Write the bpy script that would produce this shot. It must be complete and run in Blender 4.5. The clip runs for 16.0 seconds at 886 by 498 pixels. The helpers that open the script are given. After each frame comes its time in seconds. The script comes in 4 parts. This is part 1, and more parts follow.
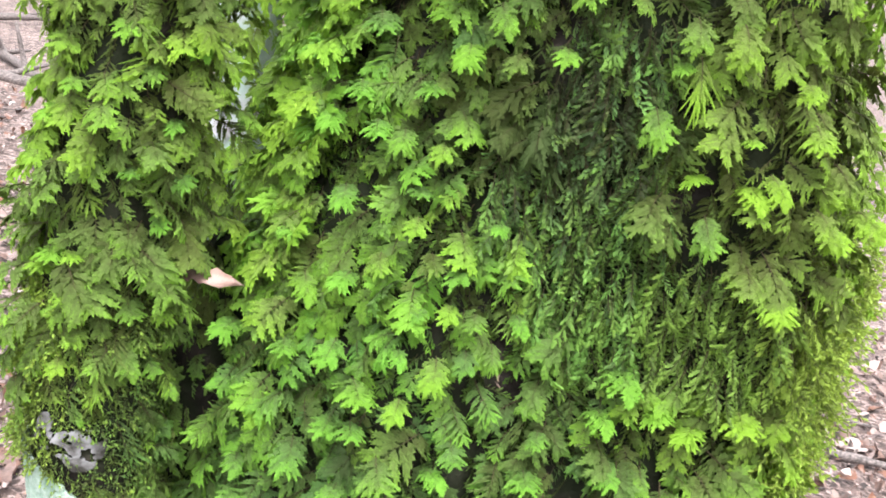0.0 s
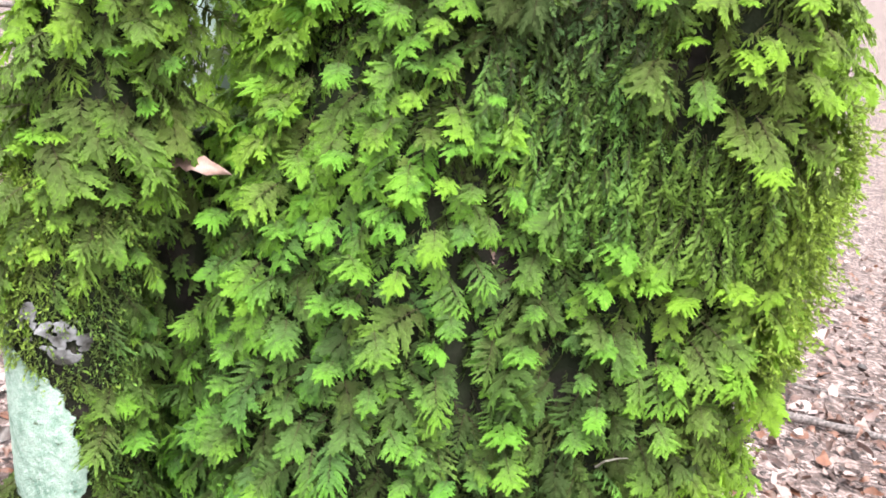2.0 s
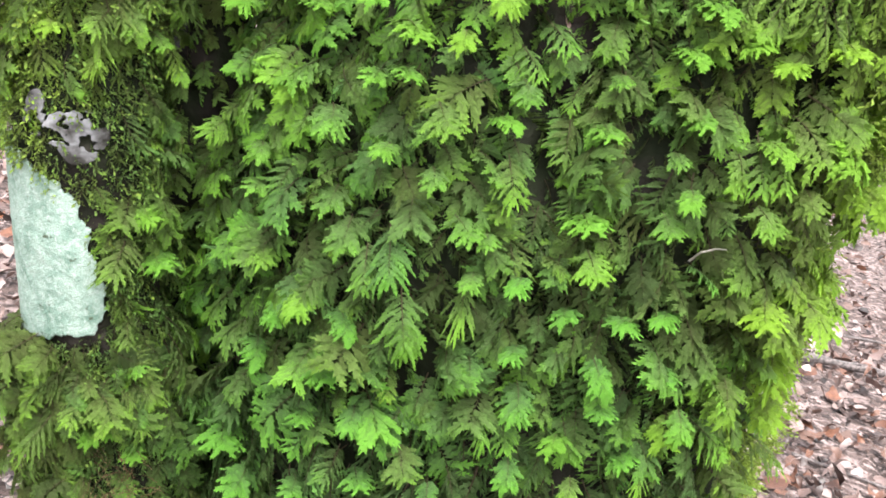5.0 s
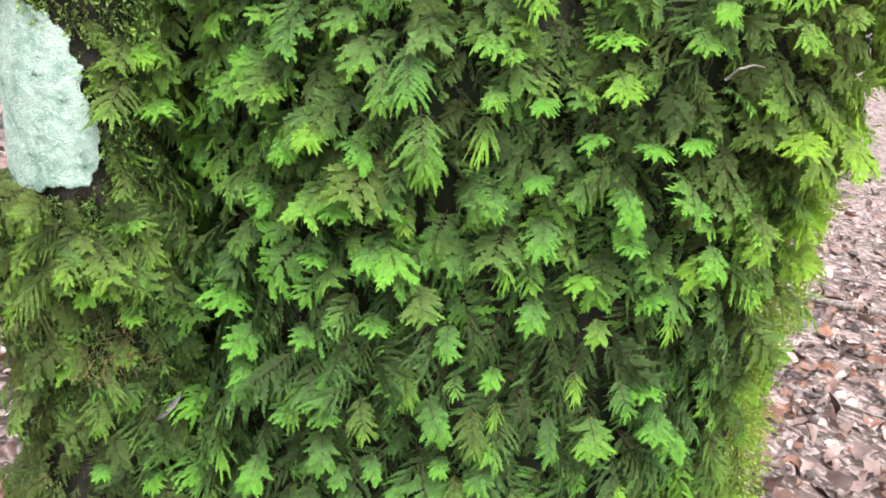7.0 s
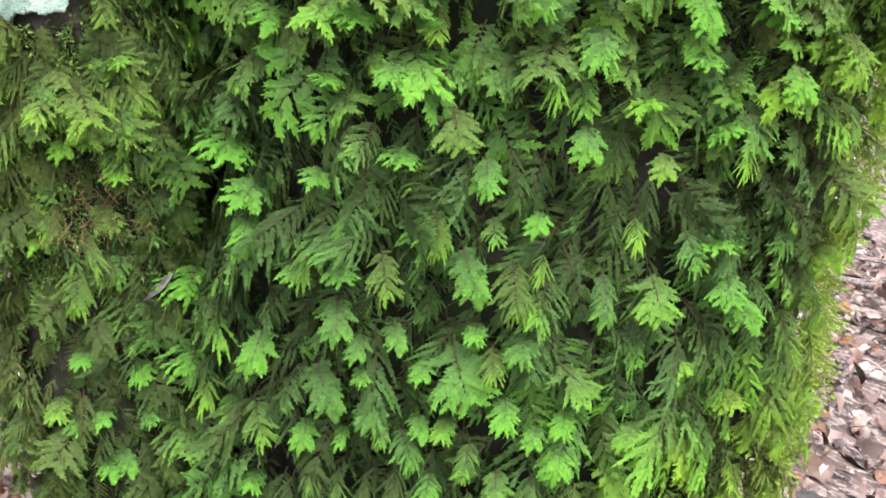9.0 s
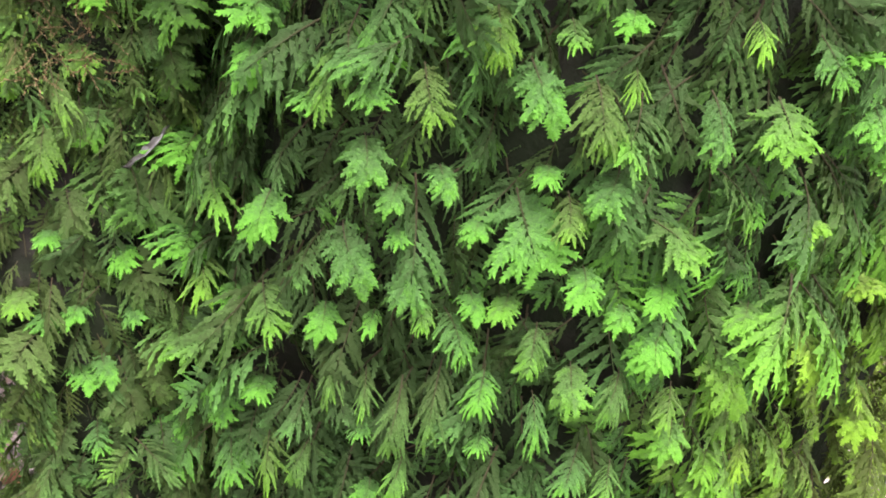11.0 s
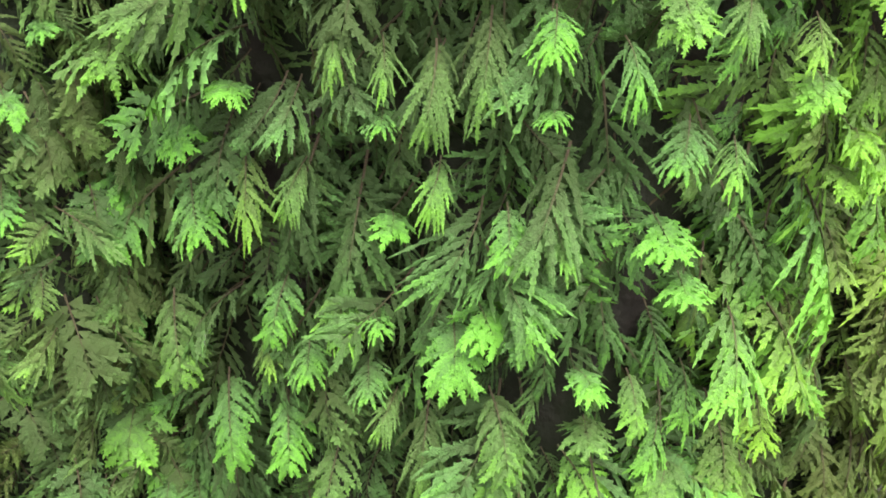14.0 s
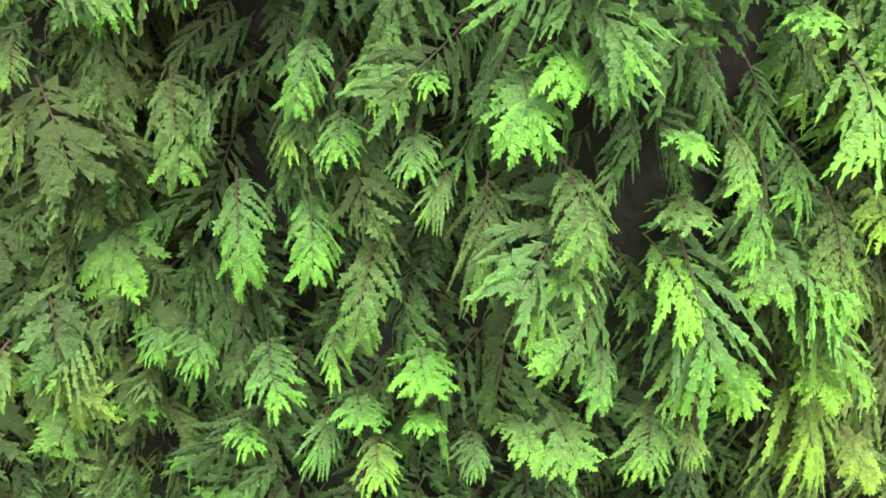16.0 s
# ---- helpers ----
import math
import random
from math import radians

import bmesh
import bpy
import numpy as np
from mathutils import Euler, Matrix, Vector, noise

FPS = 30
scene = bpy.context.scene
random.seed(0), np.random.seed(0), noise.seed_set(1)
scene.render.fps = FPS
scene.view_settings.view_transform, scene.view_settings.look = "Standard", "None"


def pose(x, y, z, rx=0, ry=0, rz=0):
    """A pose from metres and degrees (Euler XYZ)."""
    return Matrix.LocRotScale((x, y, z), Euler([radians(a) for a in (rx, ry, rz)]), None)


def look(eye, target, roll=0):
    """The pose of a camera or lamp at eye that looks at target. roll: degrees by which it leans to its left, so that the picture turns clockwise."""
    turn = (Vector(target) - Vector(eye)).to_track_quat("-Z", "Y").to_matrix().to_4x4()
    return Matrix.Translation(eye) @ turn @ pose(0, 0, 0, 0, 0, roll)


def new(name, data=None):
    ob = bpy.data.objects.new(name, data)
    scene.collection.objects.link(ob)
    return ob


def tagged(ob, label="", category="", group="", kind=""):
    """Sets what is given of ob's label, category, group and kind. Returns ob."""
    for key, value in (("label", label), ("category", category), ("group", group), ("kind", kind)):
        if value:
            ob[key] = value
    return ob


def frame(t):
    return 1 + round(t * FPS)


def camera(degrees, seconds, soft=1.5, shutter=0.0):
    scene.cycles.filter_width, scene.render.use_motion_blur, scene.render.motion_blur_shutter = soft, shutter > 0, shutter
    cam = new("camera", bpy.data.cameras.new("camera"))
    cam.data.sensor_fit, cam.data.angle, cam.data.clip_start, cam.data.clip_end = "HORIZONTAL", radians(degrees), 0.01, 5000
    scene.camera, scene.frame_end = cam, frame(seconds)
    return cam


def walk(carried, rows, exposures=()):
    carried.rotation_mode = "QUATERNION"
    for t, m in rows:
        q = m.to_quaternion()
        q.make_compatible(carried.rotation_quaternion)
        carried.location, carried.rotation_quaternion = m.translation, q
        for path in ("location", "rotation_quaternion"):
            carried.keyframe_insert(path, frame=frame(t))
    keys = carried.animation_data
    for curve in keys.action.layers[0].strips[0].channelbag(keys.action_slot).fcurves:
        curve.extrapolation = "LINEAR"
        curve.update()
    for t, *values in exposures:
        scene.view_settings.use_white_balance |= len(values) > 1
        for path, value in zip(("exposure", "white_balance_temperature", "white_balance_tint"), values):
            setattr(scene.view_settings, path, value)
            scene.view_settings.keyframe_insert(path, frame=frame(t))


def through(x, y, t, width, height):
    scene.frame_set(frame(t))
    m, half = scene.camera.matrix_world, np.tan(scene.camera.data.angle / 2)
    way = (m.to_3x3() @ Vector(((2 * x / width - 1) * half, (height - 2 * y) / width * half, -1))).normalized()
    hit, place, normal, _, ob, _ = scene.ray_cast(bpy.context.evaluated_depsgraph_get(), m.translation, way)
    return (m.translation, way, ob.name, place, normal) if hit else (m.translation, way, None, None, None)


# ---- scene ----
cam = camera(49.6, 16.0, soft=1.8)
METRES, EYE, TILT, LEAN, TURN = 1.0, 1.39, -20.0, -6.0, 0.0
ROWS = [
    (0.0, 0.0, 0.0, 0.0, -0.0, 0.0, -0.0),
    (0.5, 0.003, -0.0044, -0.0163, -0.49, -0.3, -0.27),
    (1.0, -0.0072, -0.0019, -0.0349, -1.05, -0.4, -0.38),
    (1.5, -0.02, 0.0017, -0.0615, -1.95, -0.39, 0.05),
    (2.0, -0.0362, 0.0039, -0.0878, -3.13, -0.35, 0.63),
    (2.5, -0.0412, 0.0211, -0.1213, -3.85, -0.59, 1.14),
    (3.0, -0.0478, 0.0508, -0.1473, -3.88, -0.4, 1.57),
    (3.5, -0.0598, 0.0687, -0.1647, -3.74, -0.43, 1.46),
    (4.0, -0.0704, 0.0812, -0.1869, -3.81, -0.77, 1.35),
    (6.5, -0.1138, 0.1152, -0.2865, -4.94, -3.11, 1.6),
    (7.0, -0.115, 0.1309, -0.3155, -5.21, -3.58, 1.91),
    (7.5, -0.1225, 0.1515, -0.3425, -5.37, -3.95, 2.09),
    (8.0, -0.1264, 0.1715, -0.3721, -5.53, -4.03, 2.3),
    (10.5, -0.1378, 0.3186, -0.4914, -4.27, -1.6, 1.71),
    (11.0, -0.141, 0.3499, -0.5172, -3.93, -2.26, 1.95),
    (11.5, -0.1409, 0.3826, -0.5462, -4.08, -2.08, 2.46),
    (12.0, -0.1483, 0.4182, -0.5691, -4.55, -2.05, 2.63),
    (12.5, -0.1619, 0.4447, -0.5883, -5.72, -2.38, 3.54),
    (13.0, -0.1732, 0.4621, -0.6105, -7.13, -2.77, 4.32),
    (13.5, -0.1756, 0.4724, -0.6207, -7.79, -3.14, 5.02),
    (14.0, -0.1825, 0.4889, -0.653, -8.23, -3.02, 5.48),
    (14.5, -0.1906, 0.504, -0.6751, -8.85, -2.69, 5.36),
    (15.0, -0.1991, 0.5218, -0.6972, -9.1, -2.21, 5.34),
    (15.5, -0.2031, 0.5379, -0.7183, -9.44, -2.24, 5.35),
    (16.0, -0.2134, 0.5572, -0.7375, -10.51, -2.73, 5.18),
]
EXPOSURES = [(0.0, 2.1), (1.0, 2.2), (3.0, 2.08), (7.0, 2.0), (10.5, 2.18), (12.5, 2.64), (14.0, 2.58), (16.0, 2.66)]
walk(cam, [(t, pose(0, 0, EYE, TILT, LEAN, TURN) @ pose(METRES * x, METRES * y, METRES * z, 90 + pitch, roll, yaw)) for t, x, y, z, yaw, pitch, roll in ROWS], EXPOSURES)

# ---- world, sun, exposure ----
world = bpy.data.worlds.new("overcast_sky")
scene.world = world
world.use_nodes = True
wn = world.node_tree
wn.nodes.clear()
sky = wn.nodes.new("ShaderNodeTexSky")
sky.sky_type = "NISHITA"
sky.sun_disc = False
sky.sun_elevation, sky.sun_rotation = radians(67), radians(170)
sky.air_density, sky.dust_density = 1.4, 3.0
haze = wn.nodes.new("ShaderNodeHueSaturation")
haze.inputs["Saturation"].default_value = 0.25
wbg = wn.nodes.new("ShaderNodeBackground")
wbg.inputs["Strength"].default_value = 0.15
wout = wn.nodes.new("ShaderNodeOutputWorld")
wn.links.new(sky.outputs[0], haze.inputs["Color"])
wn.links.new(haze.outputs[0], wbg.inputs["Color"])
wn.links.new(wbg.outputs[0], wout.inputs["Surface"])

sun_data = bpy.data.lights.new("sun", "SUN")
sun_data.energy, sun_data.angle, sun_data.color = 1.9, radians(50), (1.0, 0.98, 0.95)
sun = new("sun", sun_data)
sun.matrix_world = look((0.6, -2.8, 8.8), (0, 0.6, 0.6))


# ---- materials ----
def material(name, roughness=0.7):
    m = bpy.data.materials.new(name)
    m.use_nodes = True
    t = m.node_tree
    b = t.nodes["Principled BSDF"]
    b.inputs["Roughness"].default_value = roughness
    return m, t, b


def node(t, kind, **values):
    n = t.nodes.new(kind)
    for key, value in values.items():
        n.inputs[key.replace("_", " ")].default_value = value
    return n


def ramp(t, source, stops):
    r = t.nodes.new("ShaderNodeValToRGB")
    e = r.color_ramp.elements
    while len(e) < len(stops):
        e.new(0.5)
    for k, (at, c) in enumerate(stops):
        e[k].position, e[k].color = at, (*c, 1)
    t.links.new(source, r.inputs[0])
    return r.outputs[0]


def mix(t, kind, factor, a, b):
    m = t.nodes.new("ShaderNodeMix")
    m.data_type, m.blend_type = "RGBA", kind
    for socket, value in ((m.inputs[0], factor), (m.inputs[6], a), (m.inputs[7], b)):
        if isinstance(value, bpy.types.NodeSocket):
            t.links.new(value, socket)
        else:
            socket.default_value = value
    return m.outputs[2]


def maths(t, op, a, b=0.0):
    m = t.nodes.new("ShaderNodeMath")
    m.operation = op
    for socket, value in ((m.inputs[0], a), (m.inputs[1], b)):
        if isinstance(value, bpy.types.NodeSocket):
            t.links.new(value, socket)
        else:
            socket.default_value = value
    return m.outputs[0]


def grain(t, scale, detail=4.0):
    co = t.nodes.new("ShaderNodeTexCoord")
    n = node(t, "ShaderNodeTexNoise", Scale=scale, Detail=detail)
    t.links.new(co.outputs["Object"], n.inputs["Vector"])
    return n.outputs["Fac"]


def world_grain(t, scale, detail=4.0):
    """The same at places in the world, so that it runs on at one size over pieces of any scale."""
    geo = t.nodes.new("ShaderNodeNewGeometry")
    n = node(t, "ShaderNodeTexNoise", Scale=scale, Detail=detail)
    t.links.new(geo.outputs["Position"], n.inputs["Vector"])
    return n.outputs["Fac"]


def bump(t, b, height, strength, distance=0.01):
    n = node(t, "ShaderNodeBump", Strength=strength, Distance=distance)
    t.links.new(height, n.inputs["Height"])
    t.links.new(n.outputs[0], b.inputs["Normal"])


def moss_material(name, old, mid, young, yellow, stem, through=0.35, gloss=0.55):
    """Moss leaves: colour runs with the growth's age, from old base to young tip, with painted light and shade added;
    light shines through.
    """
    m, t, b = material(name, gloss)
    g = t.nodes.new("ShaderNodeVertexColor")
    g.layer_name = "growth"
    parts = t.nodes.new("ShaderNodeSeparateColor")
    t.links.new(g.outputs["Color"], parts.inputs[0])
    info = t.nodes.new("ShaderNodeObjectInfo")
    odd = maths(t, "FRACT", maths(t, "ADD", parts.outputs[2], info.outputs["Random"]))
    age = maths(t, "ADD", parts.outputs[0], maths(t, "MULTIPLY", maths(t, "SUBTRACT", odd, 0.5), 0.28))
    fine = world_grain(t, 380.0, 3.0)
    age = maths(t, "ADD", age, maths(t, "MULTIPLY", maths(t, "SUBTRACT", fine, 0.5), 0.6))
    scales = world_grain(t, 1500.0, 2.0)
    age = maths(t, "ADD", age, maths(t, "MULTIPLY", maths(t, "SUBTRACT", scales, 0.5), 0.7))
    bump(t, b, scales, 0.8, 0.0012)
    c = ramp(t, age, [(0.05, old), (0.5, mid), (0.98, young)])
    # alpha: yellowing of the moss, with painted side light in it
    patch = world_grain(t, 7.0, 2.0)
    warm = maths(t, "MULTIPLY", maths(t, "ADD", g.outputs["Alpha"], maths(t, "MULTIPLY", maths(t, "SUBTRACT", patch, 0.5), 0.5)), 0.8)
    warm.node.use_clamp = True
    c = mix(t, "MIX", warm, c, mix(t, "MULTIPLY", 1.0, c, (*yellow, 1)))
    c = mix(t, "MIX", parts.outputs[1], c, (*stem, 1))
    t.links.new(c, b.inputs["Base Color"])
    b.inputs["Specular IOR Level"].default_value = 0.14
    tr = t.nodes.new("ShaderNodeBsdfTranslucent")
    t.links.new(mix(t, "MULTIPLY", 1.0, c, (1.15, 1.08, 0.8, 1)), tr.inputs["Color"])
    ms = t.nodes.new("ShaderNodeMixShader")
    ms.inputs[0].default_value = through
    t.links.new(b.outputs[0], ms.inputs[1])
    t.links.new(tr.outputs[0], ms.inputs[2])
    t.links.new(ms.outputs[0], t.nodes["Material Output"].inputs["Surface"])
    return m


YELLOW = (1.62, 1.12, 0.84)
MOSS = moss_material("feather_moss_leaf", (0.040, 0.075, 0.022), (0.073, 0.160, 0.041), (0.120, 0.314, 0.036), YELLOW, (0.060, 0.042, 0.026))
THREAD = moss_material("thread_moss_leaf", (0.030, 0.046, 0.020), (0.072, 0.146, 0.046), (0.140, 0.300, 0.060), YELLOW, (0.05, 0.04, 0.02), 0.3)
DRY = moss_material("dry_moss_leaf", (0.05, 0.035, 0.018), (0.13, 0.085, 0.04), (0.26, 0.18, 0.10), (1, 1, 1), (0.06, 0.04, 0.02), 0.2)

BARK, bt, bb = material("dark_bark", 0.85)
bb.inputs["Specular IOR Level"].default_value = 0.15
rough = grain(bt, 38.0, 8.0)
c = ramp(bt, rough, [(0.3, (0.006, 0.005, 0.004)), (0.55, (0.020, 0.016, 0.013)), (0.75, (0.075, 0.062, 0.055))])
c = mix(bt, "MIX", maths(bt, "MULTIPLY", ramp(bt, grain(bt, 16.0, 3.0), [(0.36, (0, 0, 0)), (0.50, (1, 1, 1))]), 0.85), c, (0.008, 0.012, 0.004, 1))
bt.links.new(c, bb.inputs["Base Color"])
bump(bt, bb, rough, 0.9, 0.012)

PALE_BARK, pt, pb = material("pale_smooth_bark", 0.8)
spots = grain(pt, 30.0, 6.0)
c = ramp(pt, spots, [(0.40, (0.05, 0.045, 0.04)), (0.48, (0.20, 0.19, 0.19)), (0.60, (0.42, 0.41, 0.43))])
c = mix(pt, "MIX", ramp(pt, grain(pt, 9.0, 4.0), [(0.44, (0, 0, 0)), (0.54, (0.85, 0.85, 0.85))]), c, (0.30, 0.40, 0.35, 1))
pt.links.new(c, pb.inputs["Base Color"])
bump(pt, pb, spots, 0.4, 0.006)

MINT, mt, mb = material("mint_crust_lichen", 0.9)
co = mt.nodes.new("ShaderNodeTexCoord")
vo = node(mt, "ShaderNodeTexVoronoi", Scale=800.0)
mt.links.new(co.outputs["Object"], vo.inputs["Vector"])
c = ramp(mt, grain(mt, 60.0, 8.0), [(0.32, (0.15, 0.24, 0.19)), (0.45, (0.24, 0.34, 0.285)), (0.60, (0.33, 0.425, 0.37))])
c = mix(mt, "MIX", ramp(mt, grain(mt, 230.0, 3.0), [(0.5, (0, 0, 0)), (0.62, (0.7, 0.7, 0.7))]), c, (0.40, 0.47, 0.43, 1))
c = mix(mt, "MULTIPLY", 0.5, c, ramp(mt, vo.outputs["Distance"], [(0.1, (1, 1, 1)), (0.7, (0.45, 0.52, 0.45))]))
dots = ramp(mt, grain(mt, 120.0, 2.0), [(0.27, (0, 0, 0)), (0.33, (1, 1, 1))])
c = mix(mt, "MIX", dots, (0.06, 0.08, 0.05, 1), c)
mt.links.new(c, mb.inputs["Base Color"])
bump(mt, mb, mix(mt, "ADD", 1.0, vo.outputs["Distance"], grain(mt, 300.0, 4.0)), 0.5, 0.0012)

GREY_LICHEN, gt, gb = material("grey_white_lichen", 0.9)
gl = grain(gt, 55.0, 8.0)
gt.links.new(ramp(gt, gl, [(0.38, (0.020, 0.018, 0.015)), (0.48, (0.085, 0.082, 0.083)), (0.63, (0.20, 0.20, 0.21))]), gb.inputs["Base Color"])
bump(gt, gb, gl, 0.5, 0.003)


def island_random(t):
    geo = t.nodes.new("ShaderNodeNewGeometry")
    info = t.nodes.new("ShaderNodeObjectInfo")
    return maths(t, "FRACT", maths(t, "ADD", geo.outputs["Random Per Island"], info.outputs["Random"]))


LEAF, lt, lb = material("dead_leaf", 0.38)
c = ramp(lt, island_random(lt), [(0.0, (0.016, 0.010, 0.009)), (0.22, (0.055, 0.028, 0.022)), (0.36, (0.150, 0.062, 0.034)), (0.52, (0.095, 0.056, 0.045)), (0.74, (0.19, 0.130, 0.118)), (0.90, (0.30, 0.235, 0.225)), (1.0, (0.42, 0.36, 0.355))])
c = mix(lt, "MULTIPLY", 0.75, c, ramp(lt, grain(lt, 60.0, 5.0), [(0.3, (0.45, 0.38, 0.35)), (0.6, (1.1, 1.05, 1.0))]))
lt.links.new(c, lb.inputs["Base Color"])
bump(lt, lb, grain(lt, 150.0, 3.0), 0.4, 0.003)

SOIL, st, sb = material("forest_soil", 0.9)
vs = node(st, "ShaderNodeTexVoronoi", Scale=34.0)
co = st.nodes.new("ShaderNodeTexCoord")
wob = node(st, "ShaderNodeTexNoise", Scale=9.0, Detail=4.0)
st.links.new(co.outputs["Object"], wob.inputs["Vector"])
far = mix(st, "ADD", 0.35, co.outputs["Object"], wob.outputs["Color"])
st.links.new(far, vs.inputs["Vector"])
bits = ramp(st, vs.outputs["Color"], [(0.15, (0.03, 0.020, 0.018)), (0.5, (0.115, 0.080, 0.073)), (0.85, (0.30, 0.24, 0.235))])
c = mix(st, "MULTIPLY", 0.8, bits, ramp(st, grain(st, 45.0, 8.0), [(0.3, (0.3, 0.26, 0.24)), (0.65, (1.2, 1.15, 1.1))]))
st.links.new(c, sb.inputs["Base Color"])
bump(st, sb, grain(st, 60.0, 8.0), 0.8, 0.02)

TWIG, tt, tb = material("dark_twig_bark", 0.7)
tg = grain(tt, 90.0, 5.0)
tt.links.new(ramp(tt, tg, [(0.35, (0.03, 0.024, 0.022)), (0.65, (0.16, 0.13, 0.125))]), tb.inputs["Base Color"])
bump(tt, tb, tg, 0.5, 0.004)

# ---- mesh helpers ----
def mesh_of(name, verts, tris, mat, growth=None, smooth=False):
    """A mesh of triangles from arrays, with the growth colours of its points."""
    verts, tris = np.asarray(verts, np.float32), np.asarray(tris, np.int32)
    me = bpy.data.meshes.new(name)
    me.vertices.add(len(verts))
    me.vertices.foreach_set("co", verts.ravel())
    me.loops.add(tris.size)
    me.loops.foreach_set("vertex_index", tris.ravel())
    me.polygons.add(len(tris))
    me.polygons.foreach_set("loop_start", np.arange(0, tris.size, 3, dtype=np.int32))
    me.update(calc_edges=True)
    if growth is not None:
        me.color_attributes.new("growth", "FLOAT_COLOR", "POINT").data.foreach_set("color", np.asarray(growth, np.float32).ravel())
    if smooth:
        me.polygons.foreach_set("use_smooth", np.ones(len(tris), bool))
    me.materials.append(mat)
    return me


def part(name, me, parent, label="", m=None):
    ob = new(name, me)
    ob.parent = parent
    if m is not None:
        ob.matrix_basis = m
    return tagged(ob, label)


def grid_tris(rows, cols, closed):
    """Triangles of a grid of rows x cols points; closed joins the last column to the first."""
    out = []
    for i in range(rows - 1):
        for j in range(cols if closed else cols - 1):
            a, b = i * cols + j, i * cols + (j + 1) % cols
            out += [(a, b, b + cols), (a, b + cols, a + cols)]
    return out


def smooth_step(a, b, x):
    x = np.clip((x - a) / (b - a), 0, 1)
    return x * x * (3 - 2 * x)


def wobble(p, scale, seed=0.0):
    """Smooth noise of points (n, 3), about -1 to 1."""
    return np.array([noise.noise(Vector((a * scale + seed, b * scale - seed, c * scale + 2 * seed))) for a, b, c in p])


# ---- the tree's form ----
# heights, then the middle (x, y) and half widths (across, ahead) of the mossy outline of the main trunk
HEIGHTS = [-0.35, 0.0, 0.35, 0.6, 0.9, 1.1, 1.3, 1.7, 3.2]
MID_X = [0.05, 0.05, 0.060, 0.079, 0.098, 0.121, 0.136, 0.15, 0.22]
MID_Y = [0.86, 0.84, 0.80, 0.80, 0.81, 0.86, 0.90, 0.95, 1.15]
HALF_X = [0.50, 0.38, 0.300, 0.291, 0.281, 0.283, 0.262, 0.245, 0.20]
HALF_Y = [0.46, 0.34, 0.265, 0.265, 0.265, 0.24, 0.23, 0.23, 0.19]
MOSS_DEEP, STEM_DEEP = 0.046, 0.026


def trunk_at(a, z, inset=0.0):
    """Points of the main trunk at angle a (0 faces the path, positive to the east) and height z; inset: metres under the moss tips."""
    a, z = np.asarray(a, float), np.asarray(z, float)
    hx, hy = np.interp(z, HEIGHTS, HALF_X), np.interp(z, HEIGHTS, HALF_Y)
    r = 1.0 / np.sqrt((np.sin(a) / hx) ** 2 + (np.cos(a) / hy) ** 2)
    r = r + 0.076 * np.exp(-((a - 0.50) / 0.38) ** 2) * smooth_step(0.90, 1.2, z)            # swelling high on the east side
    r = r + 0.033 * np.exp(-((a + 0.48) / 0.27) ** 2 - ((z - 1.06) / 0.13) ** 2)              # bulge high on the west side
    r = r + 0.030 * np.exp(-((a + 0.17) / 0.28) ** 2) * smooth_step(1.12, 1.30, z)            # fuller crown
    r = r + 0.020 * np.exp(-((a - 0.32) / 0.20) ** 2 - ((z - 0.96) / 0.05) ** 2)              # shoulder under the swelling
    r = r - 0.014 * np.exp(-((a + 0.17) / 0.11) ** 2) * smooth_step(0.93, 0.99, z) * smooth_step(1.14, 1.08, z)  # furrow
    r = r - 0.014 * smooth_step(0.70, 1.0, a) * smooth_step(0.94, 0.86, z) * smooth_step(0.48, 0.64, z)                # hollow flank low on the east side
    r = r - 0.010 * smooth_step(-0.95, -1.3, a) * smooth_step(0.98, 1.10, z)                  # slimmer where the stem passes
    r = r + 0.010 * np.sin(3 * a + 5 * z) + 0.006 * np.sin(7 * a - 9 * z)
    r = r - inset
    return np.stack([np.interp(z, HEIGHTS, MID_X) + r * np.sin(a), np.interp(z, HEIGHTS, MID_Y) - r * np.cos(a), z], -1)


STEM_Z = [-0.2, 0.30, 0.42, 0.52, 0.62, 0.75, 0.86, 0.95, 1.10, 1.27, 2.0, 2.9]
STEM_X = [-0.18, -0.185, -0.197, -0.228, -0.238, -0.250, -0.2575, -0.260, -0.242, -0.228, -0.26, -0.39]
STEM_Y = [0.74, 0.705, 0.702, 0.712, 0.733, 0.732, 0.724, 0.727, 0.752, 0.785, 0.82, 0.88]
STEM_R = [0.14, 0.092, 0.086, 0.086, 0.085, 0.079, 0.0755, 0.077, 0.079, 0.082, 0.080, 0.070]


def stem_at(a, z, inset=0.0):
    """The same for the slim stem that leans on the main trunk's west side."""
    a, z = np.asarray(a, float), np.asarray(z, float)
    r = np.interp(z, STEM_Z, STEM_R) + 0.003 * np.sin(2 * a + 8 * z) - inset
    return np.stack([np.interp(z, STEM_Z, STEM_X) + r * np.sin(a), np.interp(z, STEM_Z, STEM_Y) - r * np.cos(a), z], -1)


BACK_X, BACK_Y, BACK_R = -0.310, 1.50, 0.085


def back_at(a, z, inset=0.0):
    a, z = np.asarray(a, float), np.asarray(z, float)
    r = BACK_R - 0.01 * z + 0.006 * np.sin(2 * a + 6 * z) - inset
    return np.stack([BACK_X + 0.03 * z + r * np.sin(a), BACK_Y - r * np.cos(a), z], -1)


def outward(form, a, z, inset=0.0):
    """Unit normals of a form."""
    d = 1e-3
    u = form(a + d, z, inset) - form(a - d, z, inset)
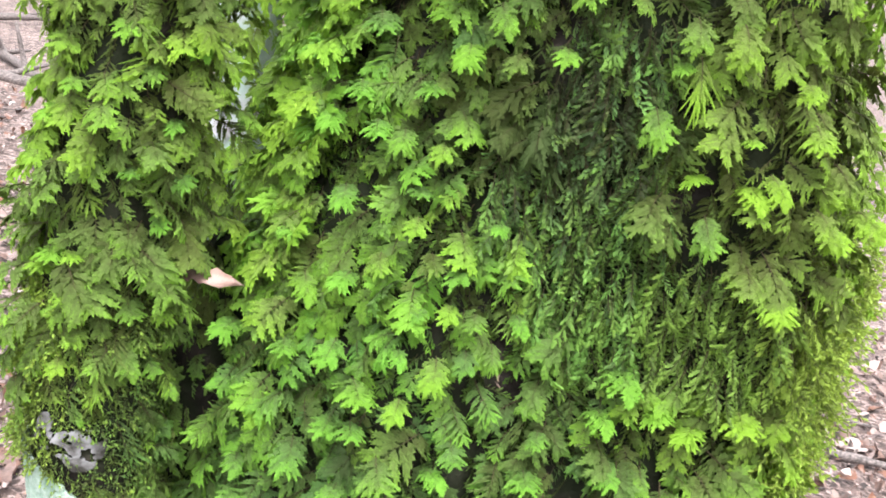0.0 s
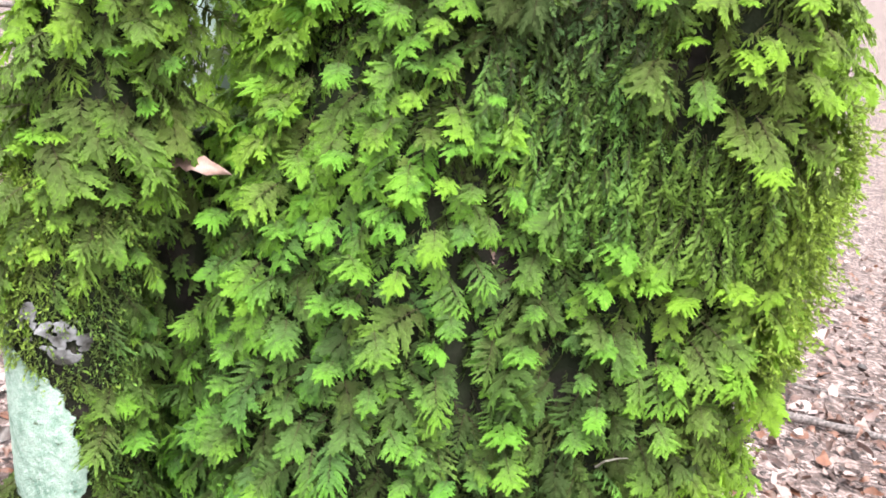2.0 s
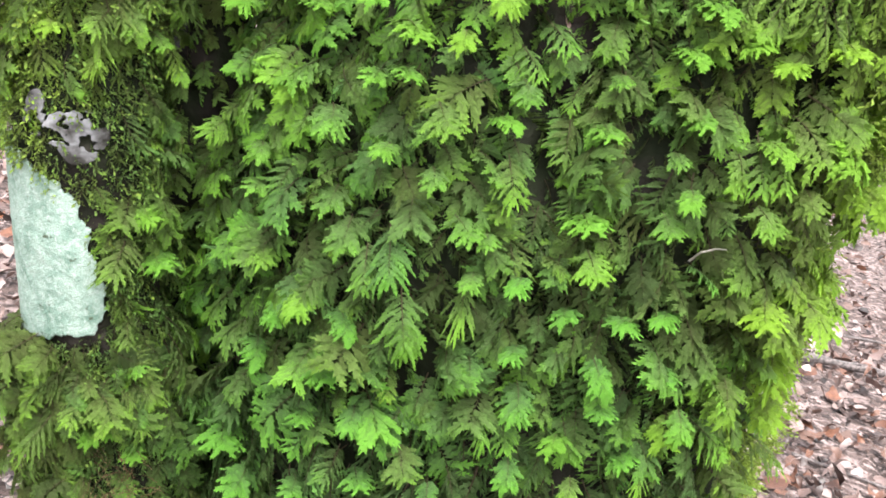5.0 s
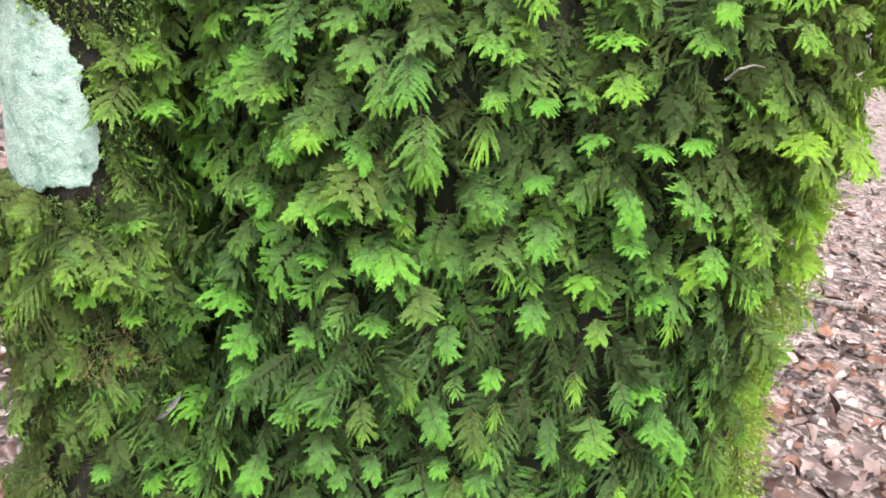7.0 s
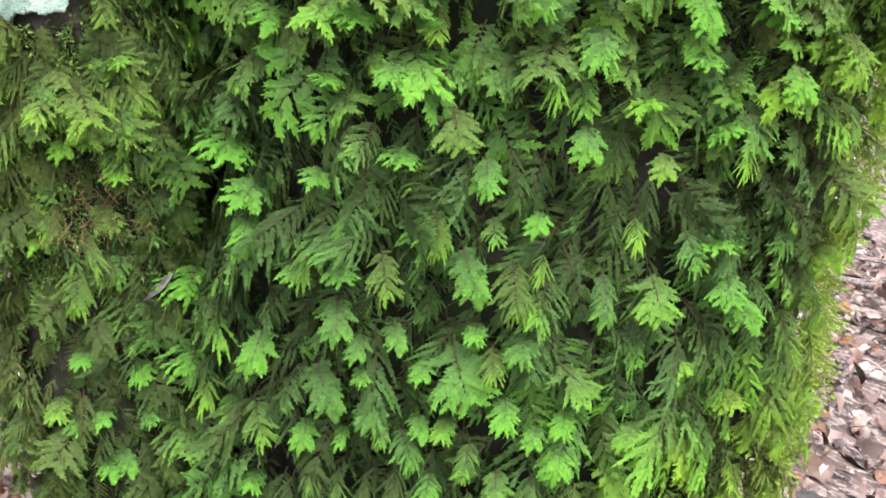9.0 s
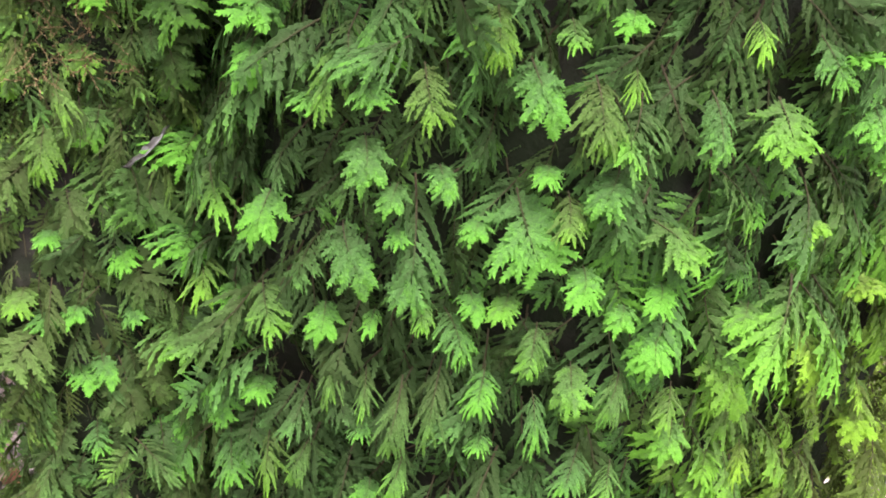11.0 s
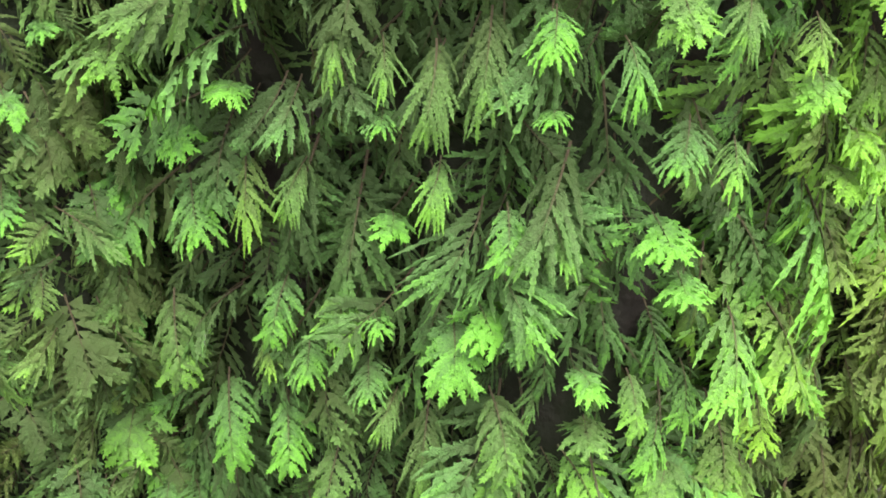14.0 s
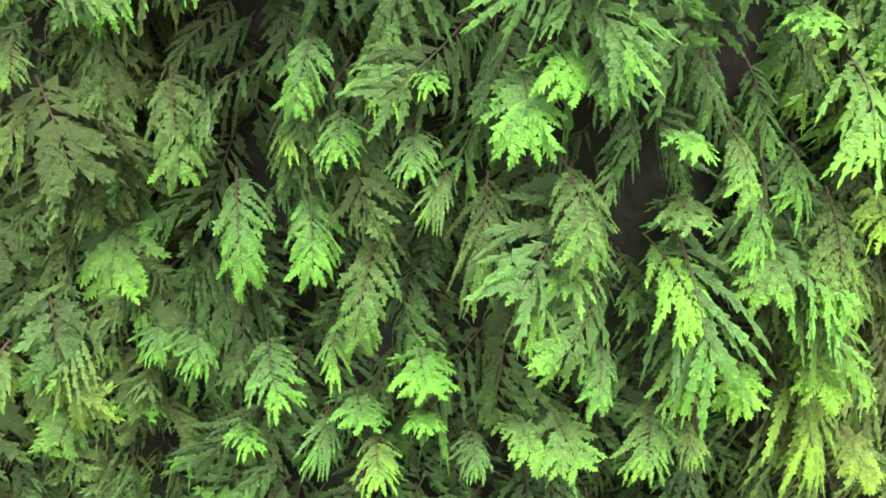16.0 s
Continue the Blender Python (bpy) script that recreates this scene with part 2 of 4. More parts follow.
    v = form(a, z + d, inset) - form(a, z - d, inset)
    n = np.cross(u, v)
    return n / np.linalg.norm(n, axis=-1, keepdims=True)


def shell(form, inset, z0, z1, rows, cols, rough, seed):
    """Bark: the form as a closed tube with uneven relief."""
    zz = np.repeat(np.linspace(z0, z1, rows), cols)
    aa = np.tile(np.linspace(0, 2 * np.pi, cols, endpoint=False), rows)
    aa = (aa + np.pi) % (2 * np.pi) - np.pi
    p = form(aa, zz, inset)
    n = outward(form, aa, zz, inset)
    p = p + n * (rough * (wobble(p * (1, 1, 0.45), 22, seed) + 0.6 * wobble(p * (1, 1, 0.6), 55, seed)))[:, None]
    tris = grid_tris(rows, cols, True)
    top = len(p)
    p = np.concatenate([p, p[-cols:].mean(0, keepdims=True)])
    tris += [(top - cols + j, top - cols + (j + 1) % cols, top) for j in range(cols)]
    return p, tris


# ---- ground ----
def ground_z(x, y):
    """The slope: it falls to the east and away, and levels out far off."""
    r = np.hypot(x, y)
    keep = 1.0 / np.sqrt(1.0 + (r / 14.0) ** 2)
    return 0.06 + (-0.11 * x - 0.075 * y) * keep


def build_ground():
    reach = np.concatenate([np.linspace(0, 6, 61), np.geomspace(6.6, 900, 40)])
    turn = 96
    xs = (reach[:, None] * np.cos(np.linspace(0, 2 * np.pi, turn, endpoint=False))).ravel()
    ys = (reach[:, None] * np.sin(np.linspace(0, 2 * np.pi, turn, endpoint=False))).ravel() + 0.8
    p = np.stack([xs, ys, ground_z(xs, ys)], -1)
    near = np.exp(-(np.hypot(xs, ys - 0.8) / 25) ** 2)
    p[:, 2] += near * (0.03 * wobble(p, 1.7, 3.0) + 0.012 * wobble(p, 7.0, 5.0))
    g = new("ground", mesh_of("ground", p, grid_tris(len(reach), turn, True), SOIL, smooth=True))
    return tagged(g, "sloping woodland floor of brown soil and leaf crumbs", "ground", kind="structure")


ground = build_ground()

# ---- the tree ----
tree = tagged(new("tree"), "old double-stemmed tree thickly clothed in green moss", "tree")
p, f = shell(trunk_at, MOSS_DEEP, -0.35, 3.2, 150, 96, 0.007, 1.0)
main_trunk = part("trunk", mesh_of("trunk", p, f, BARK, smooth=True), tree, "broad dark trunk bark with a furrow")
p, f = shell(stem_at, STEM_DEEP, -0.2, 2.9, 150, 40, 0.003, 7.0)
stem = part("stem", mesh_of("stem", p, f, BARK, smooth=True), tree, "slim dark stem pressed against the trunk")


def web_at(a, z, inset=0.0):
    """The ridge of bark that joins stem and trunk up to the fork."""
    a, z = np.asarray(a, float), np.asarray(z, float)
    r = 0.034 * smooth_step(1.09, 0.93, z) + 0.010 + 0.004 * np.sin(3 * a + 21 * z) - inset
    x = np.interp(z, [0.3, 0.84, 0.93, 1.10], [-0.165, -0.190, -0.190, -0.163])
    return np.stack([x + r * np.sin(a), 0.815 - 0.8 * r * np.cos(a), z], -1)


p, f = shell(web_at, 0.0, -0.2, 1.09, 110, 28, 0.004, 5.0)
part("fork", mesh_of("fork", p, f, BARK, smooth=True), tree, "dark ridge of bark between stem and trunk")
back_tree = tagged(new("background_tree"), "slender pale lichen-blotched tree behind the mossy one", "tree")
p, f = shell(back_at, 0.02, -0.4, 3.4, 120, 36, 0.003, 9.0)
part("trunk", mesh_of("trunk", p, f, PALE_BARK, smooth=True), back_tree, "whitish smooth bark with dark blotches")


# ---- moss fronds ----
def frond_form(seed, width, droop, branches, pairs, open_angle=60, close_angle=28, curl=0.6, stalk=0.14, leafy=0.036, peak=0.42, tip=0.45, blunt=0.5, arch=0.5, ahead_bend=0.18, power=1.8, ragged=0.5, tumble=0.35):
    """One feathery frond of unit length: a stalk along +y that droops towards -z, with leafy side shoots in two ranks.
    Each shoot is a narrow roofed blade with a saw-toothed edge. width: the longest shoot; tip: how long the shoots at the end still are;
    blunt: how little a shoot tapers; arch: how far the shoots' ends hang below the stalk; power: how late a shoot tapers; ragged: how uneven the shoots' lengths are; tumble: how far they roll.
    Returns points, triangles, and each point's (age, stalk) values."""
    rng = np.random.default_rng(seed)
    verts, tris, tint = [], [], []
    steps = 24
    s = np.linspace(0, 1, steps + 1)
    bend = droop * s ** 1.3
    side = 0.16 * rng.normal() * s ** 2
    spine = np.stack([side, np.cumsum(np.r_[0, np.cos(bend[1:])]) / steps, -np.cumsum(np.r_[0, np.sin(bend[1:])]) / steps], -1)
    east = np.array((1.0, 0, 0))

    def on_spine(t):
        k = min(int(t * steps), steps - 1)
        w = t * steps - k
        d = spine[k + 1] - spine[k]
        return spine[k] * (1 - w) + spine[k + 1] * w, d / np.linalg.norm(d)

    # stalk: a thin three-sided tube, proud of the shoots
    rings = 6
    base = len(verts)
    for i in range(rings + 1):
        t = i / rings * 0.96
        q, d = on_spine(t)
        up = np.cross(east, d)
        rad = 0.014 * (1 - 0.72 * t)
        for k in range(3):
            g = 2 * np.pi * k / 3 + 0.5
            verts.append(q + rad * (np.cos(g) * east + np.sin(g) * up) + up * 0.004)
            tint.append((0.1 + 0.5 * t, 0.95 - 0.75 * t ** 2))
    for i in range(rings):
        for k in range(3):
            a, b = base + 3 * i + k, base + 3 * i + (k + 1) % 3
            tris += [(a, b, b + 3), (a, b + 3, a + 3)]

    def shoot(q, way, up, ahead, length, half, age0, sag, ring):
        """A side shoot: its axis bends ahead and droops by sag; a tooth on either side at each step."""
        side_way = np.cross(way, up)
        side_way /= np.linalg.norm(side_way)
        roll = tumble * rng.normal()
        side_way = side_way * np.cos(roll) + up * np.sin(roll)
        veer = 0.20 * rng.normal()

        def axis(t):
            return q + way * length * t * (1 - 0.12 * t) + ahead * length * ahead_bend * t ** 2 + side_way * length * veer * t ** 2 - up * length * sag * t ** 2 * 0.6

        base = len(verts)
        step = length / pairs
        verts.append(q)
        tint.append((age0 - 0.06, 0.25))
        back = last = base
        for i in range(pairs):
            t, t1 = i / pairs, (i + 1) / pairs
            c, e = axis(t), axis(t1)
            fwd = (e - c) / np.linalg.norm(e - c)
            taper = (0.6 + 0.4 * min(1, t1 / 0.3)) * (1 - (1 - blunt) * t1 ** power)
            if i == pairs - 1:
                taper *= 0.6
            w = half * taper * (0.7 + 0.6 * rng.random(2))
            lift = w * (0.45 * rng.normal(size=2) - 0.35)
            age = min(1.0, age0 + 0.34 * t1 ** 1.3)
            far = 0.95 + 0.45 * rng.random() if i < pairs - 1 else 0.5
            k = len(verts)
            verts.extend([c + fwd * step * far - side_way * w[0] + up * lift[0], c + fwd * step * far + side_way * w[1] + up * lift[1], e])
            tint.extend([(age + 0.04, 0), (age + 0.04, 0), (age - 0.07, 0.10)])
            tris.extend([(back, k, k + 2), (back, k + 2, k + 1)])
            back, last = last, k + 2
        tris.append((ring, ring + 1, base))

    for rank in (-1, 1):
        for i in range(branches):
            t = stalk + (0.97 - stalk) * (i + 0.5 * (rank > 0) + 0.25 * rng.random()) / branches
            t = min(t, 0.97)
            q, d = on_spine(t)
            u = (t - stalk) / (1 - stalk)
            reach = width * (0.62 + 0.38 * (u / peak) ** 0.8) if u < peak else width * (1.0 - (1 - tip) * ((u - peak) / (1 - peak)) ** 1.6)
            reach *= 1 - 0.64 * ragged + ragged * rng.random()
            ang = radians(open_angle + (close_angle - open_angle) * u + 11 * rng.normal())
            up = np.cross(east, d)
            way = d * np.cos(ang) + rank * east * np.sin(ang) + up * (0.05 - 0.25 * arch + 0.09 * rng.normal())
            way /= np.linalg.norm(way)
            shoot(q, way, up, d, reach, leafy * (0.85 + 0.35 * rng.random()), 0.0 + 0.66 * t ** 1.15 + 0.07 * rng.normal(), curl * (0.4 + 0.9 * rng.random()), base + 3 * min(int(t * rings), rings))
    q, d = on_spine(0.93)
    shoot(q, d, np.cross(east, d), d, 0.16, leafy, 0.66, 0.3, base + 3 * rings)
    return np.array(verts, np.float32), np.array(tris, np.int32), np.clip(np.array(tint, np.float32), 0, 1)


def strand_form(seed, leaflets, droop, leaf):
    """One thread-like shoot of unit length set with small pointed leaves all round."""
    rng = np.random.default_rng(seed)
    verts, tris, tint = [], [], []
    q, way = np.zeros(3), np.array((0.0, 1.0, 0.0))
    turn = 0.0
    sway = 0.25 * rng.normal()
    for i in range(leaflets):
        t = i / leaflets
        g = droop * t ** 0.8
        way = np.array((sway * t, np.cos(g), -np.sin(g)))
        nxt = q + way / leaflets
        turn += 2.4
        a = np.cross(way, (0, 0, 1.0))
        a /= np.linalg.norm(a)
        b = np.cross(a, way)
        out = a * np.cos(turn) + b * np.sin(turn)
        base = len(verts)
        across = np.cross(out, way)
        long = leaf * (0.7 + 0.6 * rng.random()) * (1.0 - 0.25 * t)
        tip = q + (way * 0.75 + out * 0.65) * long
        middle = q + (way * 0.35 + out * 0.42) * long
        verts += [q - across * 0.10 * leaf, q + across * 0.10 * leaf, middle + across * 0.19 * leaf, middle - across * 0.19 * leaf, tip]
        age = 0.15 + 0.6 * t
        tint += [(age, 0.35), (age, 0.35), (age + 0.1, 0), (age + 0.1, 0), (age + 0.25, 0)]
        tris += [(base, base + 1, base + 2), (base, base + 2, base + 3), (base + 3, base + 2, base + 4)]
        # the shoot's own axis
        base = len(verts)
        verts += [q - a * 0.012, q + a * 0.012, nxt + a * 0.012, nxt - a * 0.012]
        tint += [(age, 0.5)] * 4
        tris += [(base, base + 1, base + 2), (base, base + 2, base + 3)]
        q = nxt
    return np.array(verts, np.float32), np.array(tris, np.int32), np.clip(np.array(tint, np.float32), 0, 1)


# fans spread flat and broad; plumes are ovate feathers; tails hang with long, loose, narrow shoots
def fan_forms(seed, branches, pairs):
    return [frond_form(seed + k, w, d, branches, pairs, o, c, 0.6, 0.10, 0.094, 0.50, 0.55, 0.34, 0.25, 0.12, 3.0, 0.36, 0.18) for k, (w, d, o, c) in enumerate(
        [(0.56, 0.8, 80, 34), (0.64, 0.6, 84, 30), (0.50, 1.0, 74, 32), (0.70, 0.7, 86, 38), (0.54, 1.2, 78, 28)])]


def plume_forms(seed, branches, pairs):
    return [frond_form(seed + k, w, d, branches, pairs, o, c, u, 0.12, 0.047, 0.36, 0.52, 0.52, 0.3, 0.34, 2.8) for k, (w, d, o, c, u) in enumerate(
        [(0.46, 0.6, 76, 36, 0.7), (0.40, 0.9, 70, 32, 1.0), (0.50, 0.5, 80, 38, 0.6), (0.36, 0.8, 66, 30, 0.9), (0.44, 1.1, 74, 36, 0.8)])]


def tail_forms(seed, branches, pairs):
    return [frond_form(seed + k, w, d, branches, pairs, o, c, u, 0.10, 0.039, 0.30, 0.62, 0.42, 0.5, 0.48, 2.6) for k, (w, d, o, c, u) in enumerate(
        [(0.44, 0.6, 52, 18, 1.1), (0.38, 0.9, 48, 16, 1.4), (0.48, 0.4, 58, 20, 0.9), (0.52, 0.7, 50, 18, 1.4), (0.36, 0.3, 62, 22, 0.8)])]


FINE = {"fan": fan_forms(600, 12, 9), "plume": plume_forms(620, 14, 11), "tail": tail_forms(640, 10, 13)}
FANS, PLUMES, TAILS = fan_forms(700, 10, 5), plume_forms(720, 12, 6), tail_forms(740, 9, 8)
OLD = plume_forms(760, 9, 4)[:3] + tail_forms(780, 7, 5)[:3]
CUSHIONS = [strand_form(330 + k, 9, d, 0.24) for k, d in enumerate((0.9, 0.5, 1.2, 0.2))]
THREADS = [frond_form(350 + k, w, d, n, 5, o, 30, 0.8, 0.10, 0.046, 0.3, 0.7, 0.85, 0.8, 0.25) for k, (w, d, n, o) in enumerate([(0.26, 0.7, 6, 50), (0.20, 0.4, 7, 44), (0.30, 1.0, 5, 54), (0.24, 0.2, 6, 46)])]
STRANDS = [strand_form(300 + k, n, d, l) for k, (n, d, l) in enumerate([(17, 0.9, 0.12), (18, 0.6, 0.11), (15, 1.2, 0.14), (18, 0.3, 0.11)])]


def spread(form, a0, a1, z0, z1, gap, rng, inset, keep=None):
    """Rooting points on a form, in rows with jitter: angle, height, place, normal."""
    out = []
    z = z0
    row = 0
    while z < z1:
        girth = np.linalg.norm(form(a1, z, inset) - form((a0 + a1) / 2, z, inset)) + np.linalg.norm(form(a0, z, inset) - form((a0 + a1) / 2, z, inset))
        count = max(2, int(1.08 * girth / gap))
        for j in range(count):
            a = a0 + (a1 - a0) * (j + 0.5 * (row % 2) + 0.9 * rng.random()) / count
            h = z + gap * (0.9 * rng.random() - 0.45)
            out.append((a, h))
        z += gap
        row += 1
    out = np.array(out)
    if keep is not None:
        out = out[rng.random(len(out)) < keep(out[:, 0], out[:, 1])]
    p = form(out[:, 0], out[:, 1], inset)
    return out, p, outward(form, out[:, 0], out[:, 1], inset)


def hang(n, rng, dip, dip_spread, yaw, twist):
    """Turns (k, 3, 3) that lay fronds along a wall with normals n: out from it and down by dip degrees."""
    k = len(n)
    up = np.array((0, 0, 1.0))
    flat = n - (n @ up)[:, None] * up
    flat /= np.linalg.norm(flat, axis=1, keepdims=True)
    al = np.radians(np.clip(dip + dip_spread * np.clip(rng.normal(size=k), -1.7, 2), 2, 88))[:, None]
    d = flat * np.cos(al) - up * np.sin(al)
    u = flat * np.sin(al) + up * np.cos(al)
    x = np.cross(d, u)
    g = np.radians(yaw * np.clip(rng.normal(size=k), -1.8, 1.8))[:, None]
    d, x = d * np.cos(g) + x * np.sin(g), x * np.cos(g) - d * np.sin(g)
    g = np.radians(twist * rng.normal(size=k))[:, None]
    x, u = x * np.cos(g) + u * np.sin(g), u * np.cos(g) - x * np.sin(g)
    return np.stack([x, d, u], -1)


def mass(name, forms, pick, place, turns, size, mat, parent, label, warm, young):
    """Many fronds joined into one mesh."""
    vs, fs, cs, at = [], [], [], 0
    rng = np.random.default_rng(5)
    for k, (v, f, tint) in enumerate(forms):
        sel = np.nonzero(pick == k)[0]
        if not len(sel):
            continue
        w = np.einsum("kij,nj->kni", turns[sel] * size[sel, None, None], v) + place[sel][:, None]
        g = np.empty((len(sel), len(v), 4), np.float32)
        g[:, :, 0] = np.clip(tint[None, :, 0] + young[sel, None], 0, 1)
        g[:, :, 1] = tint[None, :, 1]
        g[:, :, 2] = rng.random(len(sel))[:, None]
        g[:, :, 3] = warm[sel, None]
        vs.append(w.reshape(-1, 3))
        fs.append((f[None] + (at + len(v) * np.arange(len(sel)))[:, None, None]).reshape(-1, 3))
        cs.append(g.reshape(-1, 4))
        at += len(v) * len(sel)
    ob = part(name, mesh_of(name, np.concatenate(vs), np.concatenate(fs), mat, np.concatenate(cs)), parent, label)
    return tagged(ob, kind="stuff")


def single(name, mesh, place, turn, size, parent):
    m = Matrix([[*(turn[i] * size), place[i]] for i in range(3)] + [[0, 0, 0, 1]])
    return part(name, mesh, parent, m=m)


def bump_at(a, z, a0, z0, sa, sz):
    return np.exp(-((a - a0) / sa) ** 2 - ((z - z0) / sz) ** 2)


# zones of the main trunk: thread moss high in the middle and to the east, cushions low on the east edge, bare furrow
def band(x, x0, x1, soft):
    return smooth_step(x0 - soft, x0 + soft, x) * smooth_step(x1 + soft, x1 - soft, x)


def thread_zone(a, z):
    return np.clip(band(a, -0.16, 0.16, 0.04) * band(z, 1.095, 1.33, 0.012) + band(a, 0.10, 0.80, 0.06) * band(z, 1.085, 1.158 + 0.03 * np.cos(3 * a), 0.012)
                   + 0.7 * band(a, -0.42, -0.2, 0.05) * band(z, 1.165, 1.235, 0.015), 0, 1)


def bare_zone(a, z):
    return np.clip(1.6 * bump_at(a, z, -0.18, 1.050, 0.062, 0.030) + 0.85 * bump_at(a, z, -0.20, 1.0, 0.050, 0.045), 0, 1)


def edge_zone(a, z):
    return smooth_step(0.66, 0.88, a) * smooth_step(0.93, 0.82, z)


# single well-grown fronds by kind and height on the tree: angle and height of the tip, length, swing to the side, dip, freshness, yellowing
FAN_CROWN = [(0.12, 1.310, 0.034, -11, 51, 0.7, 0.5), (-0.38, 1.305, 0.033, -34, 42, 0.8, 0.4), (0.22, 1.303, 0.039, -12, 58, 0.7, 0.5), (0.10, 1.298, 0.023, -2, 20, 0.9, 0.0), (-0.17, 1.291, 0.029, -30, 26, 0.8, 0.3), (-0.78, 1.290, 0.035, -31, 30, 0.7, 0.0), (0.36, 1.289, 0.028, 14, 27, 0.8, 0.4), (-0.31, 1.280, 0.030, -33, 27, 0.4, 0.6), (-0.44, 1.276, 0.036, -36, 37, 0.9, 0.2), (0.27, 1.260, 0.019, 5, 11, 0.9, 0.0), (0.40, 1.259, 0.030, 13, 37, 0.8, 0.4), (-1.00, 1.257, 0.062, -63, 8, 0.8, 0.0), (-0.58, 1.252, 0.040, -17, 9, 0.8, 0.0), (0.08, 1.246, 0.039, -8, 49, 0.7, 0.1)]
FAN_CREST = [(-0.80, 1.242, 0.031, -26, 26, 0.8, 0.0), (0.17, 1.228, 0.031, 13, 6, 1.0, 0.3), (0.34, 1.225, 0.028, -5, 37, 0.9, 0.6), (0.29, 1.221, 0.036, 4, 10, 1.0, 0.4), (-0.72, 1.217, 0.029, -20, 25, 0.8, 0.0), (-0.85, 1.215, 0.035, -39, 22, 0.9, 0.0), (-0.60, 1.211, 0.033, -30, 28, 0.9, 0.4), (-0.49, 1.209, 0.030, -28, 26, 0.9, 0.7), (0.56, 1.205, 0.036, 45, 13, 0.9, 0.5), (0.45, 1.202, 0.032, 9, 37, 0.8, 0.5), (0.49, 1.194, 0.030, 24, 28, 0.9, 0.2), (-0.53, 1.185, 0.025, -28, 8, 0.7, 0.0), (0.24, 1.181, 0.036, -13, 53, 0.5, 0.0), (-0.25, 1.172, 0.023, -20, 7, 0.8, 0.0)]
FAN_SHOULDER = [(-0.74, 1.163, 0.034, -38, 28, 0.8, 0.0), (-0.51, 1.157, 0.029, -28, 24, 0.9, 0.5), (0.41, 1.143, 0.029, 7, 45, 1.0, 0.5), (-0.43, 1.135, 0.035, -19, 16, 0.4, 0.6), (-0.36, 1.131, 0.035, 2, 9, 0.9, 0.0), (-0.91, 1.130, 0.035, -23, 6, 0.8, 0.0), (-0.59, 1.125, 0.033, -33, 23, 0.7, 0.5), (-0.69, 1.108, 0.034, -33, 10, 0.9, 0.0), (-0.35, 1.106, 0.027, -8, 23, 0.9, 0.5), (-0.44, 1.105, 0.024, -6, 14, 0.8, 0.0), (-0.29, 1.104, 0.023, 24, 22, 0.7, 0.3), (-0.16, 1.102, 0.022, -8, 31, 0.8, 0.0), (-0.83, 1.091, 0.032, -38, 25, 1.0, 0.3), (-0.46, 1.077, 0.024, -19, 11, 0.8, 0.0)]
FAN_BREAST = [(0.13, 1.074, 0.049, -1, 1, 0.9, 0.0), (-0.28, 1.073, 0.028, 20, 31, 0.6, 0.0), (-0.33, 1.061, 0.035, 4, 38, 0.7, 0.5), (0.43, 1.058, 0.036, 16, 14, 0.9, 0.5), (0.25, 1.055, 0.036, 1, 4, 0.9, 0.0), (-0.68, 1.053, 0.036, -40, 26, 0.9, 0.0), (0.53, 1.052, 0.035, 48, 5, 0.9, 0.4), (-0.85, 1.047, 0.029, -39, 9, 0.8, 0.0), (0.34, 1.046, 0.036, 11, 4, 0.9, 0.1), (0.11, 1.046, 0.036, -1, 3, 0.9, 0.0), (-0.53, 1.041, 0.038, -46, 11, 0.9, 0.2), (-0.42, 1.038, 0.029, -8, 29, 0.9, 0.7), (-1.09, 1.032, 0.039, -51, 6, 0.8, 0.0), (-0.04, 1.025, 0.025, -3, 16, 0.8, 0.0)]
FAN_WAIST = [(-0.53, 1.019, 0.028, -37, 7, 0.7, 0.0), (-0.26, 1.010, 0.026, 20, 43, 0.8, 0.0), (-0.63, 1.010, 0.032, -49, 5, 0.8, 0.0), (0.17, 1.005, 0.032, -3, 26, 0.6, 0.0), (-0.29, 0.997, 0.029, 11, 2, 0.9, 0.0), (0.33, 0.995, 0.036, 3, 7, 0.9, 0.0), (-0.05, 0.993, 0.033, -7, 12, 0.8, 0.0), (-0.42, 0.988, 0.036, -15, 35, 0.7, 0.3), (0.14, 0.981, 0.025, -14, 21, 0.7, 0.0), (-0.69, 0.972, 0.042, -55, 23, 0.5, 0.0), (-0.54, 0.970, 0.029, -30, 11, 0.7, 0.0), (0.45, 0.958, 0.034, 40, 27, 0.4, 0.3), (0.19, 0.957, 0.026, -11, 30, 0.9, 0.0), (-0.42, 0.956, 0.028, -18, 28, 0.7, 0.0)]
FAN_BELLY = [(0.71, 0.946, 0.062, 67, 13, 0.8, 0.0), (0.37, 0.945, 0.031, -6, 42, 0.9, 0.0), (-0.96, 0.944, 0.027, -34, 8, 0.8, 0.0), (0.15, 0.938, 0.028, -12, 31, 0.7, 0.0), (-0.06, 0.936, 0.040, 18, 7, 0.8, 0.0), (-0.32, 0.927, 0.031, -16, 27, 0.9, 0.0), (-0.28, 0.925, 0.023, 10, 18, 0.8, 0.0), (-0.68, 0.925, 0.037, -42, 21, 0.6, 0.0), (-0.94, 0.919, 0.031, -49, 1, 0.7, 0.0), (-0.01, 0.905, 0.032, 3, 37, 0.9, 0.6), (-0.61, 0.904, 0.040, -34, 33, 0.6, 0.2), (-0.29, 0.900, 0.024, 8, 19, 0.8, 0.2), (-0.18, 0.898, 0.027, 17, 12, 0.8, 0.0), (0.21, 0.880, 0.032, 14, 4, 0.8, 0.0)]
